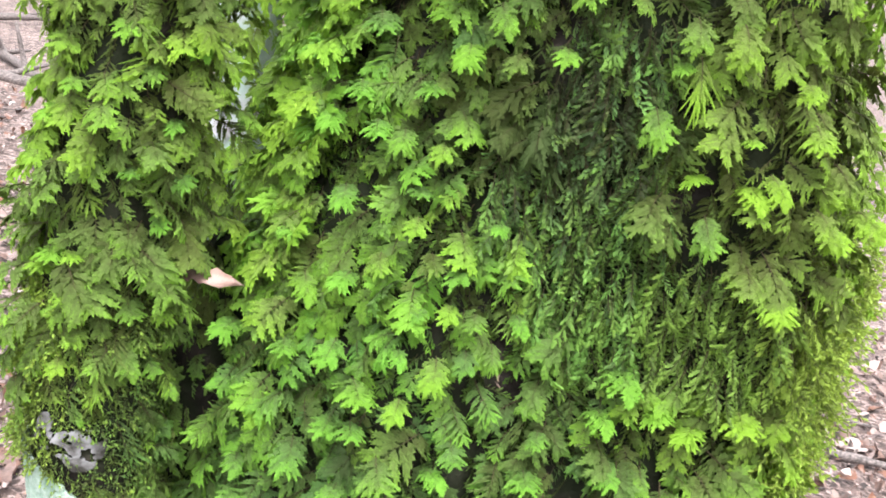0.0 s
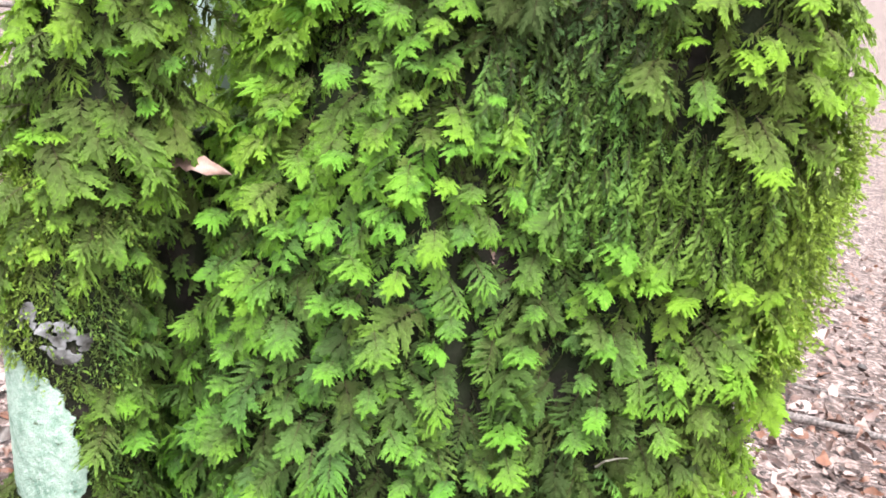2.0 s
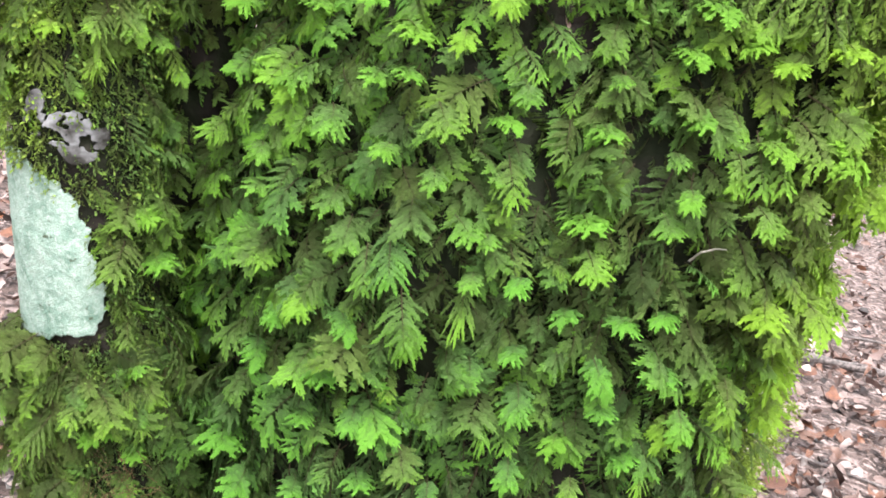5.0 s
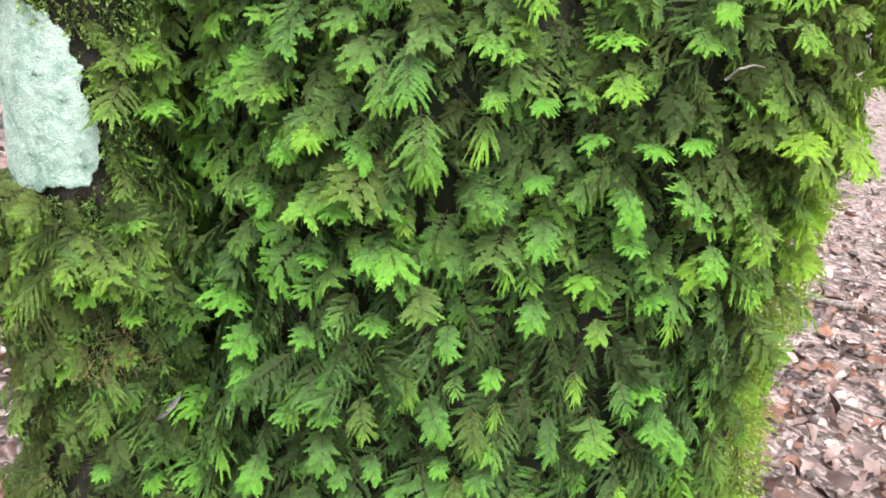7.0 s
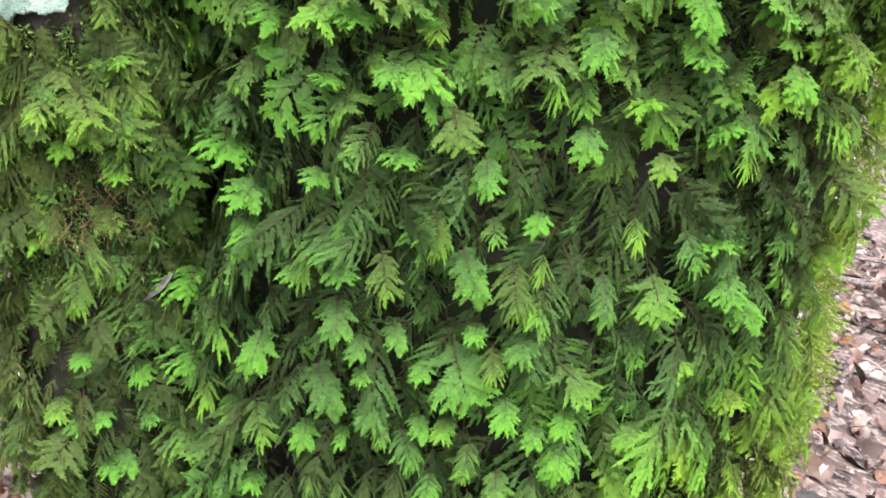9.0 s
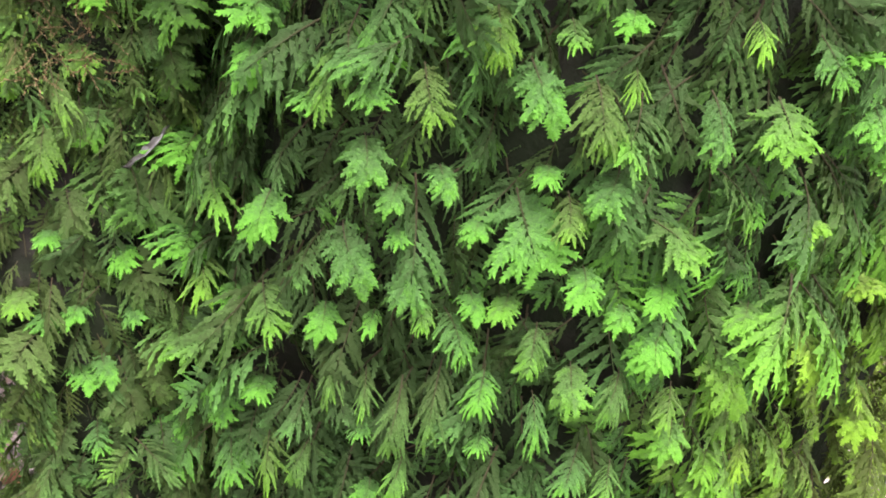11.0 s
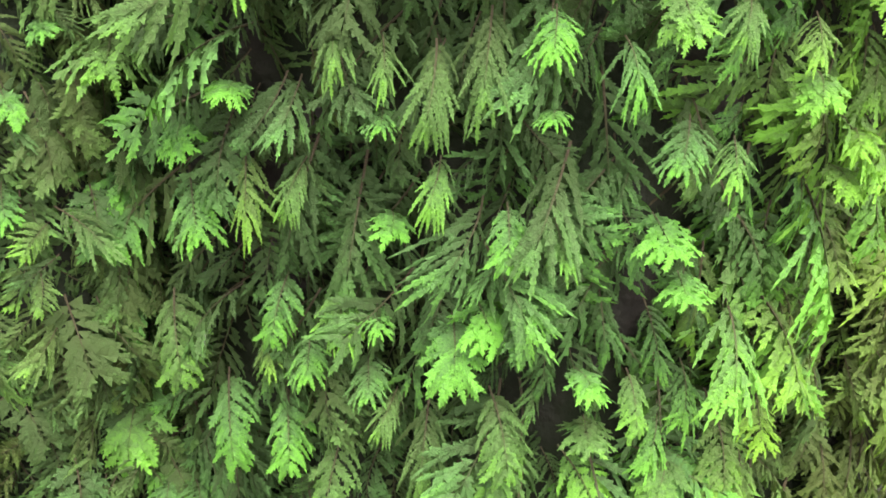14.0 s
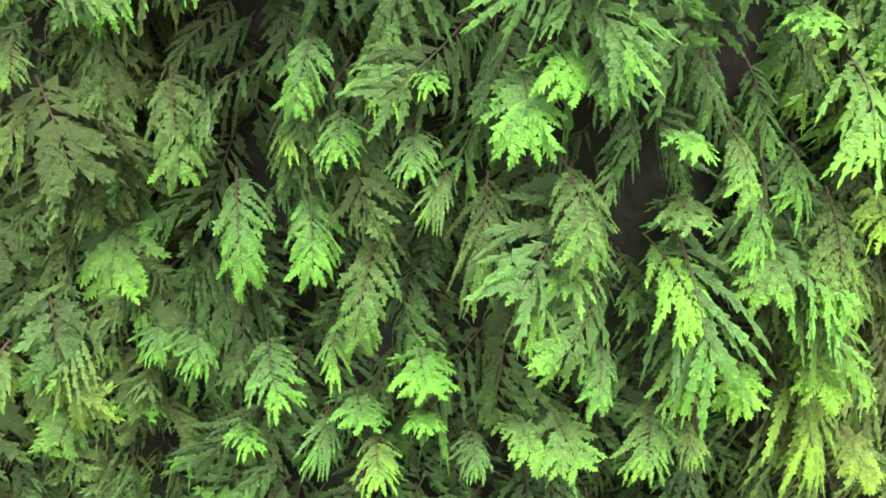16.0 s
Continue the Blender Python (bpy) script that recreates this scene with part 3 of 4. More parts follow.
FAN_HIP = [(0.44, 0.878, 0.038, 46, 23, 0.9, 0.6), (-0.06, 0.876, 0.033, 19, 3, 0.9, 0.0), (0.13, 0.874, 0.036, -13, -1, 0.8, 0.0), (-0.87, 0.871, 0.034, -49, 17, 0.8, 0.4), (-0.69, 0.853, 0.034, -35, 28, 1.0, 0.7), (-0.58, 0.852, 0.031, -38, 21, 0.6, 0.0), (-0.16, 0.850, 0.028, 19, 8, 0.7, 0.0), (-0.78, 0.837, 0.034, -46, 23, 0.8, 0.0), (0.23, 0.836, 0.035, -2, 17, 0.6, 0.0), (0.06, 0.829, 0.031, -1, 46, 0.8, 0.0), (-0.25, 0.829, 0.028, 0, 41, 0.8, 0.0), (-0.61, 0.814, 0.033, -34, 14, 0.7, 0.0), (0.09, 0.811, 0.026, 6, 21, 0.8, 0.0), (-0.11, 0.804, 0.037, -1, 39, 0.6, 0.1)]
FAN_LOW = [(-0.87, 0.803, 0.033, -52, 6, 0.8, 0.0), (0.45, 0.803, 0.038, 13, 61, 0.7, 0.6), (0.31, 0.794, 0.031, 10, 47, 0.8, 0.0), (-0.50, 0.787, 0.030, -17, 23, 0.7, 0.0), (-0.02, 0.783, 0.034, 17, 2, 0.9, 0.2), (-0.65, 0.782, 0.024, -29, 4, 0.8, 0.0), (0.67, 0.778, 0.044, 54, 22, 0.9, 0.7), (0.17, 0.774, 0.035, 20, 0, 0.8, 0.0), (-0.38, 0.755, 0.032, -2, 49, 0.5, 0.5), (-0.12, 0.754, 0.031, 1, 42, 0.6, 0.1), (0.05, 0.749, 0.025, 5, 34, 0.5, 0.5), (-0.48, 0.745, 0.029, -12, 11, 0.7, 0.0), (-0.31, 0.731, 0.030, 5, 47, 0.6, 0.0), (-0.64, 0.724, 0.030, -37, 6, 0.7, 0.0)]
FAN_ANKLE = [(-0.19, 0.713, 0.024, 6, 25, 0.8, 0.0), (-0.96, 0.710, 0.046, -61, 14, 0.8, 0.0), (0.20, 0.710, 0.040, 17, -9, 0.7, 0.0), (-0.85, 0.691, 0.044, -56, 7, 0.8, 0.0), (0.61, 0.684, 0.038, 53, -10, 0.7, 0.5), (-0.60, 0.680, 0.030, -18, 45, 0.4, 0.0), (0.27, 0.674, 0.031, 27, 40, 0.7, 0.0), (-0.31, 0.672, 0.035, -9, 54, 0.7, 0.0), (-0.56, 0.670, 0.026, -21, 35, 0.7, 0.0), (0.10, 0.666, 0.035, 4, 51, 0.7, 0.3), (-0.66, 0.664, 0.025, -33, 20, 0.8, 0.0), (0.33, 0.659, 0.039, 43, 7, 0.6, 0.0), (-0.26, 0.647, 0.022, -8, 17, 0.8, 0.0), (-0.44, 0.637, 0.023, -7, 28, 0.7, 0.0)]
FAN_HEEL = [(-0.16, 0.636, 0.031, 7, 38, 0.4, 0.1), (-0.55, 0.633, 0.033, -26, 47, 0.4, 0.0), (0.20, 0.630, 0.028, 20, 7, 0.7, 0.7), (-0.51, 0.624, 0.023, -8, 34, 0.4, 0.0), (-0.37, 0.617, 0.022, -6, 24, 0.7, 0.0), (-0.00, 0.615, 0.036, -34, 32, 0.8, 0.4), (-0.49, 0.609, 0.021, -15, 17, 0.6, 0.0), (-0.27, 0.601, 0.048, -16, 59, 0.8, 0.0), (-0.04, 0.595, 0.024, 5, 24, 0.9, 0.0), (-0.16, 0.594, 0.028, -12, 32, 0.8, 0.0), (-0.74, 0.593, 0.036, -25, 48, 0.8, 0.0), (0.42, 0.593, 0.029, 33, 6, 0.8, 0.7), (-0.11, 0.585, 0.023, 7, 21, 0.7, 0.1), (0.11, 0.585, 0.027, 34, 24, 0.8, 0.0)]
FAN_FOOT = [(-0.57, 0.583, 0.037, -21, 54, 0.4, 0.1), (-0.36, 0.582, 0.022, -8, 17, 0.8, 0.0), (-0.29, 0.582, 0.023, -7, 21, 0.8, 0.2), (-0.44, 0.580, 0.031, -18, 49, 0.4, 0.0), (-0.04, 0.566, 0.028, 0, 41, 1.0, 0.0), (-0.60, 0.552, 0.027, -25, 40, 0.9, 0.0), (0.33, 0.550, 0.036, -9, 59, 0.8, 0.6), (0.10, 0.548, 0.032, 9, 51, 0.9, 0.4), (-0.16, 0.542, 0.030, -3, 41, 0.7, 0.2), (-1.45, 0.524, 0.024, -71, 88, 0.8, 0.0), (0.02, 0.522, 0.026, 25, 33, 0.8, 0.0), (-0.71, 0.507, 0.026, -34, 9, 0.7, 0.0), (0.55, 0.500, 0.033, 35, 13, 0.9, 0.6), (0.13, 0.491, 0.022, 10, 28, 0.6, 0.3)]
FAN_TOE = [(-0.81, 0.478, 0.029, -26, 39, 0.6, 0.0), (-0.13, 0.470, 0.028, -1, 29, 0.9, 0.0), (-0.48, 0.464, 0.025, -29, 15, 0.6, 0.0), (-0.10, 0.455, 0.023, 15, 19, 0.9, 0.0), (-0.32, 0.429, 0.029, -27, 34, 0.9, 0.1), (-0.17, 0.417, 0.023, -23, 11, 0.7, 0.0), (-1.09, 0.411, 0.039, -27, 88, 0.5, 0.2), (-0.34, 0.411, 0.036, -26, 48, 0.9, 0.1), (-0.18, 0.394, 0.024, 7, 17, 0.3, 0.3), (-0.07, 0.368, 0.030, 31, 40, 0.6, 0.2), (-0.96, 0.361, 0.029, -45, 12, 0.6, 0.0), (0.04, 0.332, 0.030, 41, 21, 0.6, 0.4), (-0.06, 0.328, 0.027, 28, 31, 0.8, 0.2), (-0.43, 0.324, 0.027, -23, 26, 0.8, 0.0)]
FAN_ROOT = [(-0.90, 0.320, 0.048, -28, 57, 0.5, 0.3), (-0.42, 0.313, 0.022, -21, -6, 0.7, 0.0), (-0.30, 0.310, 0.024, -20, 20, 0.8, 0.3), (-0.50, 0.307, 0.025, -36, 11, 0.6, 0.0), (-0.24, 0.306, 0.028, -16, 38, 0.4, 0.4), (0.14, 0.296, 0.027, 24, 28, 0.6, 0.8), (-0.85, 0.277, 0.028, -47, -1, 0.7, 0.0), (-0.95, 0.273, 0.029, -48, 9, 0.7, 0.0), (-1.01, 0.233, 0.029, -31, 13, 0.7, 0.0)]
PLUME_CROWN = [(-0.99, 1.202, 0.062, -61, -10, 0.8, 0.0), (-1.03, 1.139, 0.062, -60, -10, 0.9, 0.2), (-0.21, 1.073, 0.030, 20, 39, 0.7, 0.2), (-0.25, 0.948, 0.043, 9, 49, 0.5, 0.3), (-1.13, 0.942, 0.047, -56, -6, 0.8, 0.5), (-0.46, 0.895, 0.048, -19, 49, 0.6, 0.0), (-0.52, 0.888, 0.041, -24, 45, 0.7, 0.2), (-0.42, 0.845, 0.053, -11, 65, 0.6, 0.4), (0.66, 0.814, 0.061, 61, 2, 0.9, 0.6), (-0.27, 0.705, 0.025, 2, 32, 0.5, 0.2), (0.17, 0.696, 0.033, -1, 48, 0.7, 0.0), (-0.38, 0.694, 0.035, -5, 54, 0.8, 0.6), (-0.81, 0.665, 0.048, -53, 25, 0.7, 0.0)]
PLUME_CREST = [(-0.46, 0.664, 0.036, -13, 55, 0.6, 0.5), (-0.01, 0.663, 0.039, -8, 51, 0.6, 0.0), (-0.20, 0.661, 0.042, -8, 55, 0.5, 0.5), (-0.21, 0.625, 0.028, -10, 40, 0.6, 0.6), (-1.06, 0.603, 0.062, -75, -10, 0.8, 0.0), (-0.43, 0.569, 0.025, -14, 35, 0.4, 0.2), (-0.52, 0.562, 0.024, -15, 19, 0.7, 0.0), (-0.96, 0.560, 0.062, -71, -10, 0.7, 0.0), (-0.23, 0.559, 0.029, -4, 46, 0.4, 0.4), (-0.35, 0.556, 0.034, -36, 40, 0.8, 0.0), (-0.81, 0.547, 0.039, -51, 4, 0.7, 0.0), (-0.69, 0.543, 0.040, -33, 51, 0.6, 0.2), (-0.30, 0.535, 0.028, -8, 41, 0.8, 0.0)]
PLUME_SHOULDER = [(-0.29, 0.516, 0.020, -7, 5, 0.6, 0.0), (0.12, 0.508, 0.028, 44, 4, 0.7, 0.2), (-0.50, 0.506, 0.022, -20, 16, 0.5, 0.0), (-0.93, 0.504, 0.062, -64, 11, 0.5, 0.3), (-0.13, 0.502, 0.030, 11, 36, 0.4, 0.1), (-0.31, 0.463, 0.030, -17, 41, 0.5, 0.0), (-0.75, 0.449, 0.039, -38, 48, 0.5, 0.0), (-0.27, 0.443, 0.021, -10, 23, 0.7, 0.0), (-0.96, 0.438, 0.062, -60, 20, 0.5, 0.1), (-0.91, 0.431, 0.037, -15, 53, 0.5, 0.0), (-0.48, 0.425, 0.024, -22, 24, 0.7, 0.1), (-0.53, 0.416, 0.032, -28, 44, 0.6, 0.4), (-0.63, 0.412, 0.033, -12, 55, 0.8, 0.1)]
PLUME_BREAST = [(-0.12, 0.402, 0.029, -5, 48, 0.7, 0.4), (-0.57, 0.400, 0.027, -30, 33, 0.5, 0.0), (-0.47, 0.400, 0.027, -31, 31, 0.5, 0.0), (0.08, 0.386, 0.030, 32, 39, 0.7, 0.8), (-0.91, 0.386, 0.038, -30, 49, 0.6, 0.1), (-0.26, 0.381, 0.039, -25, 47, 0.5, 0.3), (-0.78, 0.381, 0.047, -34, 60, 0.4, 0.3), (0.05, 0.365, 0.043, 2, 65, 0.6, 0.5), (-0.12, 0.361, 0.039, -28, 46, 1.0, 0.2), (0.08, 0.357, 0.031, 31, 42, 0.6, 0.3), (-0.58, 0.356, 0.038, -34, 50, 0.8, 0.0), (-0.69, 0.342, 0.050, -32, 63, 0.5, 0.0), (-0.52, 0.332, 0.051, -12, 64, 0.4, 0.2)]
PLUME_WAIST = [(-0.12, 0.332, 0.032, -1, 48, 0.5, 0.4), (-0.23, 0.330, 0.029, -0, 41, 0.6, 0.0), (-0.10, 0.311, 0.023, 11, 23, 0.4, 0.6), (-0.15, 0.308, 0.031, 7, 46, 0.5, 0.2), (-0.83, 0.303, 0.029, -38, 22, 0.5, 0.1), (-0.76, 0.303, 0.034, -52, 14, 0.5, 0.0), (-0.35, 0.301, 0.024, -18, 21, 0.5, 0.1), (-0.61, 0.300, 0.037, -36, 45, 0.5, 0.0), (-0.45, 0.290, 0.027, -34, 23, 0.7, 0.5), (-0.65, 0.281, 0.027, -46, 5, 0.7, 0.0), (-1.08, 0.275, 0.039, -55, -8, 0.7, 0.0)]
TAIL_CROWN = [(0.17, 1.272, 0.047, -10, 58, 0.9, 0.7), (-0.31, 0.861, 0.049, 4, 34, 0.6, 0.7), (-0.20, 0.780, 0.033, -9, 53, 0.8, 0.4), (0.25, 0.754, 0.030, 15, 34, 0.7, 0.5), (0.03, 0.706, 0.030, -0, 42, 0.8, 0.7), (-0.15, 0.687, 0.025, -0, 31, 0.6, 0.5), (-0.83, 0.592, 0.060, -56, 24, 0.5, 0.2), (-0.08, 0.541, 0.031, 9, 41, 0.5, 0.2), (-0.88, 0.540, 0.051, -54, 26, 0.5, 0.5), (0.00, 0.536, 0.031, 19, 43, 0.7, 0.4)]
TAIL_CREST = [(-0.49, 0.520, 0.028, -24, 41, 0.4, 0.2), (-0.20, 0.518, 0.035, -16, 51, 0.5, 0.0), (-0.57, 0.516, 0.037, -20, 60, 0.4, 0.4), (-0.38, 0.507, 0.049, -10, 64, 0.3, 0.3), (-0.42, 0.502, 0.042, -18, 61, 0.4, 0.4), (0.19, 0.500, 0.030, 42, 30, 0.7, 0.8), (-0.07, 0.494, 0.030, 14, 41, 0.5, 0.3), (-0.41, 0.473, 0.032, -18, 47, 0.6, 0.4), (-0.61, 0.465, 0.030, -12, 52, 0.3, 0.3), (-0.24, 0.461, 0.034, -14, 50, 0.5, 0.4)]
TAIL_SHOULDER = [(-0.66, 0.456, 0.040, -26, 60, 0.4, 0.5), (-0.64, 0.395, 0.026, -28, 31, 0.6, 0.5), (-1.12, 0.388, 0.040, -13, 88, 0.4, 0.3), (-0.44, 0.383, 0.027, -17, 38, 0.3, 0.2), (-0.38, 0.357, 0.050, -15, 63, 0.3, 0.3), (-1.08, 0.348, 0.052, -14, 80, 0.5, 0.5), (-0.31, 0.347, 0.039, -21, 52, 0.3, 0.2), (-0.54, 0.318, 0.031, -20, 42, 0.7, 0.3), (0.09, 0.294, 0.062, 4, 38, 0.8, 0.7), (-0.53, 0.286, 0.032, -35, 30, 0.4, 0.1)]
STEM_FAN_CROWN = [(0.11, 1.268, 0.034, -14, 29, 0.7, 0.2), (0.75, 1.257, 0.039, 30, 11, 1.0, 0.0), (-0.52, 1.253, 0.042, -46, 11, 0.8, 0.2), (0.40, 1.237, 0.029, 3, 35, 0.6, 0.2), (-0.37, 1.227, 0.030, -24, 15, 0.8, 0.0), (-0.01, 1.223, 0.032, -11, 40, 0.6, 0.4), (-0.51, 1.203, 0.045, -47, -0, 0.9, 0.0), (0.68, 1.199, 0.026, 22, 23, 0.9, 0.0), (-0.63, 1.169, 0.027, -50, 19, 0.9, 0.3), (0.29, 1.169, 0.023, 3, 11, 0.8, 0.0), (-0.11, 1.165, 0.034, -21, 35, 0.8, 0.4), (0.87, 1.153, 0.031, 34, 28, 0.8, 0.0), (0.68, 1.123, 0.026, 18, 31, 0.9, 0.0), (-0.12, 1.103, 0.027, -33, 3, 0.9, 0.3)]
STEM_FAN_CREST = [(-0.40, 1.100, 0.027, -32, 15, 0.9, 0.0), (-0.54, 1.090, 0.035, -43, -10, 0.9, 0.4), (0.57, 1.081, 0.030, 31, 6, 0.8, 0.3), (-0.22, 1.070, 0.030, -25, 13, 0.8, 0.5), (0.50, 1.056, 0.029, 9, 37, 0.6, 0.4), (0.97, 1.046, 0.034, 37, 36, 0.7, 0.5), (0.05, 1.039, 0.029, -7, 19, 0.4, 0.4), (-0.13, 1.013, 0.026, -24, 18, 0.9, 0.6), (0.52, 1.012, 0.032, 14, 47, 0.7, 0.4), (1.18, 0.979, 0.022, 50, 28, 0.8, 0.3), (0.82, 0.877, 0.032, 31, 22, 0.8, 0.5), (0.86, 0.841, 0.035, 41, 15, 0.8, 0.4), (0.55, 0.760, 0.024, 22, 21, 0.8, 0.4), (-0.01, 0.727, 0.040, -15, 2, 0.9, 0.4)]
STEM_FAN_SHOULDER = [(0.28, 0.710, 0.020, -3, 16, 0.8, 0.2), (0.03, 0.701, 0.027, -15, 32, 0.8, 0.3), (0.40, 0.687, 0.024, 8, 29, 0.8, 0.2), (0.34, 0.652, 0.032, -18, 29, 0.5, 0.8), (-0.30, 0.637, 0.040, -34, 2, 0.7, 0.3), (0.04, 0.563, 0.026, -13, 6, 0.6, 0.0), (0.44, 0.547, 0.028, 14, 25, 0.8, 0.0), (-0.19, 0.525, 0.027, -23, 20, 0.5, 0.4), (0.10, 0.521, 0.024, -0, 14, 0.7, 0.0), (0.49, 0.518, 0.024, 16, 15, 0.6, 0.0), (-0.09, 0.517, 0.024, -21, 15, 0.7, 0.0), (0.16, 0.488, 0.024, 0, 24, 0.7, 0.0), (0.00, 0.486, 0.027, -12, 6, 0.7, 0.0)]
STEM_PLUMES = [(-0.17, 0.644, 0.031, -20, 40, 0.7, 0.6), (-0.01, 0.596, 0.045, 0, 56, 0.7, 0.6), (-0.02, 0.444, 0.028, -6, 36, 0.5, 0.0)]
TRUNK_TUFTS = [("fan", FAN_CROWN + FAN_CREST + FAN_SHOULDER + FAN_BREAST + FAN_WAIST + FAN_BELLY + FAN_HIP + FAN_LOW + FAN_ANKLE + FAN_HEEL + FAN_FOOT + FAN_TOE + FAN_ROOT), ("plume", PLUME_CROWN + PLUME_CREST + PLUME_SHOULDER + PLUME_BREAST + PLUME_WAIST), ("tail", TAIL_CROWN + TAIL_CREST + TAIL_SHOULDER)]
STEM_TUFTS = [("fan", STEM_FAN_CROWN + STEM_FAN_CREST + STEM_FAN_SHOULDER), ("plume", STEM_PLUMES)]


def clear_of(tufts, form):
    """Less chance for other fronds where a well-grown one hangs."""
    rows = [row for _, several in tufts for row in several]
    spots = np.array([form(a, z + 0.35 * l * np.sin(radians(dip))) for a, z, l, _, dip, _, _ in rows])
    spans = np.array([0.42 * row[2] for row in rows])

    def keep(a, z):
        p = form(a, z)
        d = np.linalg.norm(p[:, None] - spots[None], axis=2) / spans
        return 1 - 0.75 * np.exp(-d ** 4).max(1)
    return keep


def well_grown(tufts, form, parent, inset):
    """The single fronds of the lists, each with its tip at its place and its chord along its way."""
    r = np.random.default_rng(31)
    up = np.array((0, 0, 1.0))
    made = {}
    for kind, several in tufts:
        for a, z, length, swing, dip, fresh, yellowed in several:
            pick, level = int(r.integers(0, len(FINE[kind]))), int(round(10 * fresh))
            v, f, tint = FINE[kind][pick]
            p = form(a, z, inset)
            warm = float(np.clip(yellow_and_light(p[0], p[2]) + 0.4 * smooth_step(0.75, 1.1, p[2]) + yellowed, 0, 1.2))
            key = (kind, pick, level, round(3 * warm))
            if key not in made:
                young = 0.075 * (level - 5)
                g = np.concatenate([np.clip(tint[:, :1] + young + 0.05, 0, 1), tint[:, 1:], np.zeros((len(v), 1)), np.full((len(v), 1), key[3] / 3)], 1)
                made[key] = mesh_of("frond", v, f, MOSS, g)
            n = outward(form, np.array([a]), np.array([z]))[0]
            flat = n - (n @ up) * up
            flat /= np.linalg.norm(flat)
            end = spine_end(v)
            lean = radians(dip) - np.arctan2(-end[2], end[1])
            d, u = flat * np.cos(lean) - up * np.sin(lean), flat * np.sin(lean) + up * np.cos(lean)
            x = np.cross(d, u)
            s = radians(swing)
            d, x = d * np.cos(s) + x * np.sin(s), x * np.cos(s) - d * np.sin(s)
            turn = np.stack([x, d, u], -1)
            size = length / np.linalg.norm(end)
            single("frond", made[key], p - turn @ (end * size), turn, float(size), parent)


def spine_end(v):
    """The tip of a frond of points v."""
    return v[np.argmax(np.hypot(v[:, 1], v[:, 2]) - 0.6 * np.abs(v[:, 0]))]


rng = np.random.default_rng(11)
moss = tagged(new("feather_moss"), "hanging feathery moss with bright green tips on the trunk", "moss")


# fresher or duller moss, with light and shade painted in: x, height, amount
LUSH_AND_LIT = [(-0.04, 0.99, -0.12), (0.03, 0.89, -0.28), (0.12, 0.90, -0.22), (-0.06, 0.87, -0.1), (-0.08, 1.16, 0.18), (-0.10, 1.26, 0.18), (-0.08, 1.08, 0.12), (0.0, 1.08, 0.10), (0.22, 1.09, 0.22), (0.17, 0.96, -0.22), (0.18, 0.86, -0.18), (-0.13, 0.80, -0.12), (-0.14, 0.40, -0.2), (0.09, 0.43, 0.06), (-0.02, 0.55, 0.0), (0.07, 0.47, 0.16), (0.07, 0.41, 0.12), (-0.12, 0.62, -0.2), (-0.05, 0.60, -0.15), (0.09, 0.55, 0.10), (0.25, 0.70, 0.30), (0.27, 0.78, 0.15), (0.22, 0.62, 0.30), (0.20, 0.54, 0.25), (-0.18, 0.44, -0.12), (-0.26, 1.03, 0.20), (-0.31, 1.10, 0.3), (-0.31, 1.20, 0.3), (-0.30, 1.28, 0.2), (0.27, 0.83, 0.22), (0.05, 0.62, 0.02), (-0.06, 1.23, 0.14), (0.12, 1.26, -0.34), (0.20, 1.29, -0.2), (0.24, 1.20, -0.25), (-0.21, 1.2, 0.10),
        (-0.33, 1.05, 0.40), (-0.33, 1.15, 0.40), (-0.31, 1.23, 0.15), (-0.33, 0.97, 0.25), (-0.21, 1.12, -0.22), (-0.20, 1.05, -0.12), (-0.22, 1.20, -0.12), (-0.06, 0.90, -0.12), (0.02, 0.61, 0.15), (0.09, 0.63, 0.26), (-0.06, 0.615, 0.10), (0.13, 0.57, 0.25), (0.14, 0.50, 0.22), (0.08, 0.53, 0.12), (0.10, 1.29, -0.35), (0.06, 1.24, -0.25), (0.13, 1.22, -0.15), (0.10, 1.02, -0.15), (0.0, 0.53, -0.10), (-0.1, 0.57, -0.15), (-0.26, 0.55, -0.25), (-0.18, 0.55, -0.2), (0.03, 0.56, -0.12), (-0.08, 0.5, -0.14), (-0.08, 0.44, -0.17), (0.0, 0.48, 0.02), (0.11, 0.96, -0.14), (0.08, 0.7, -0.08), (0.0, 0.385, 0.10), (-0.2, 0.76, 0.08)]


# yellower moss towards both sides, where edge light is put into the colour too
def yellow_and_light(x, z):
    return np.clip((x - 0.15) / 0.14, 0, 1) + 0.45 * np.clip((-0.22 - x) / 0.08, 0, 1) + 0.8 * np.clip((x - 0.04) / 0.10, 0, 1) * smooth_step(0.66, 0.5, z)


def grow(name, form, a0, a1, z0, z1, gap, size, size_spread, dip, inset, forms, mat, parent, label, keep=None, young=0.0, extra_warm=0.0, singles=0, yaw=24, twist=26, dip_spread=18, stretch=(-0.75, 0.75, 0.30, 0.66), piece="frond", clumped=1.0):
    az, p, n = spread(form, a0, a1, z0, z1, gap, rng, inset, keep)
    k = len(p)
    # clumps: proud, fresh and spreading ones between sunken, dull and hanging ones
    clump = np.clip(1.2 * wobble(p * (1, 1, 1.5), 17, 3.3) + 0.9 * wobble(p * (1, 1, 1.3), 40, 8.1), -1.1, 1.1)
    p = p + n * (clumped * 0.012 * clump)[:, None]
    steep = dip - 16 * clumped * clump + 14 * smooth_step(0.7, 1.15, az[:, 0]) * smooth_step(0.95, 0.8, az[:, 1]) * (dip < 60)
    turns = hang(n, rng, steep, dip_spread, yaw, twist)
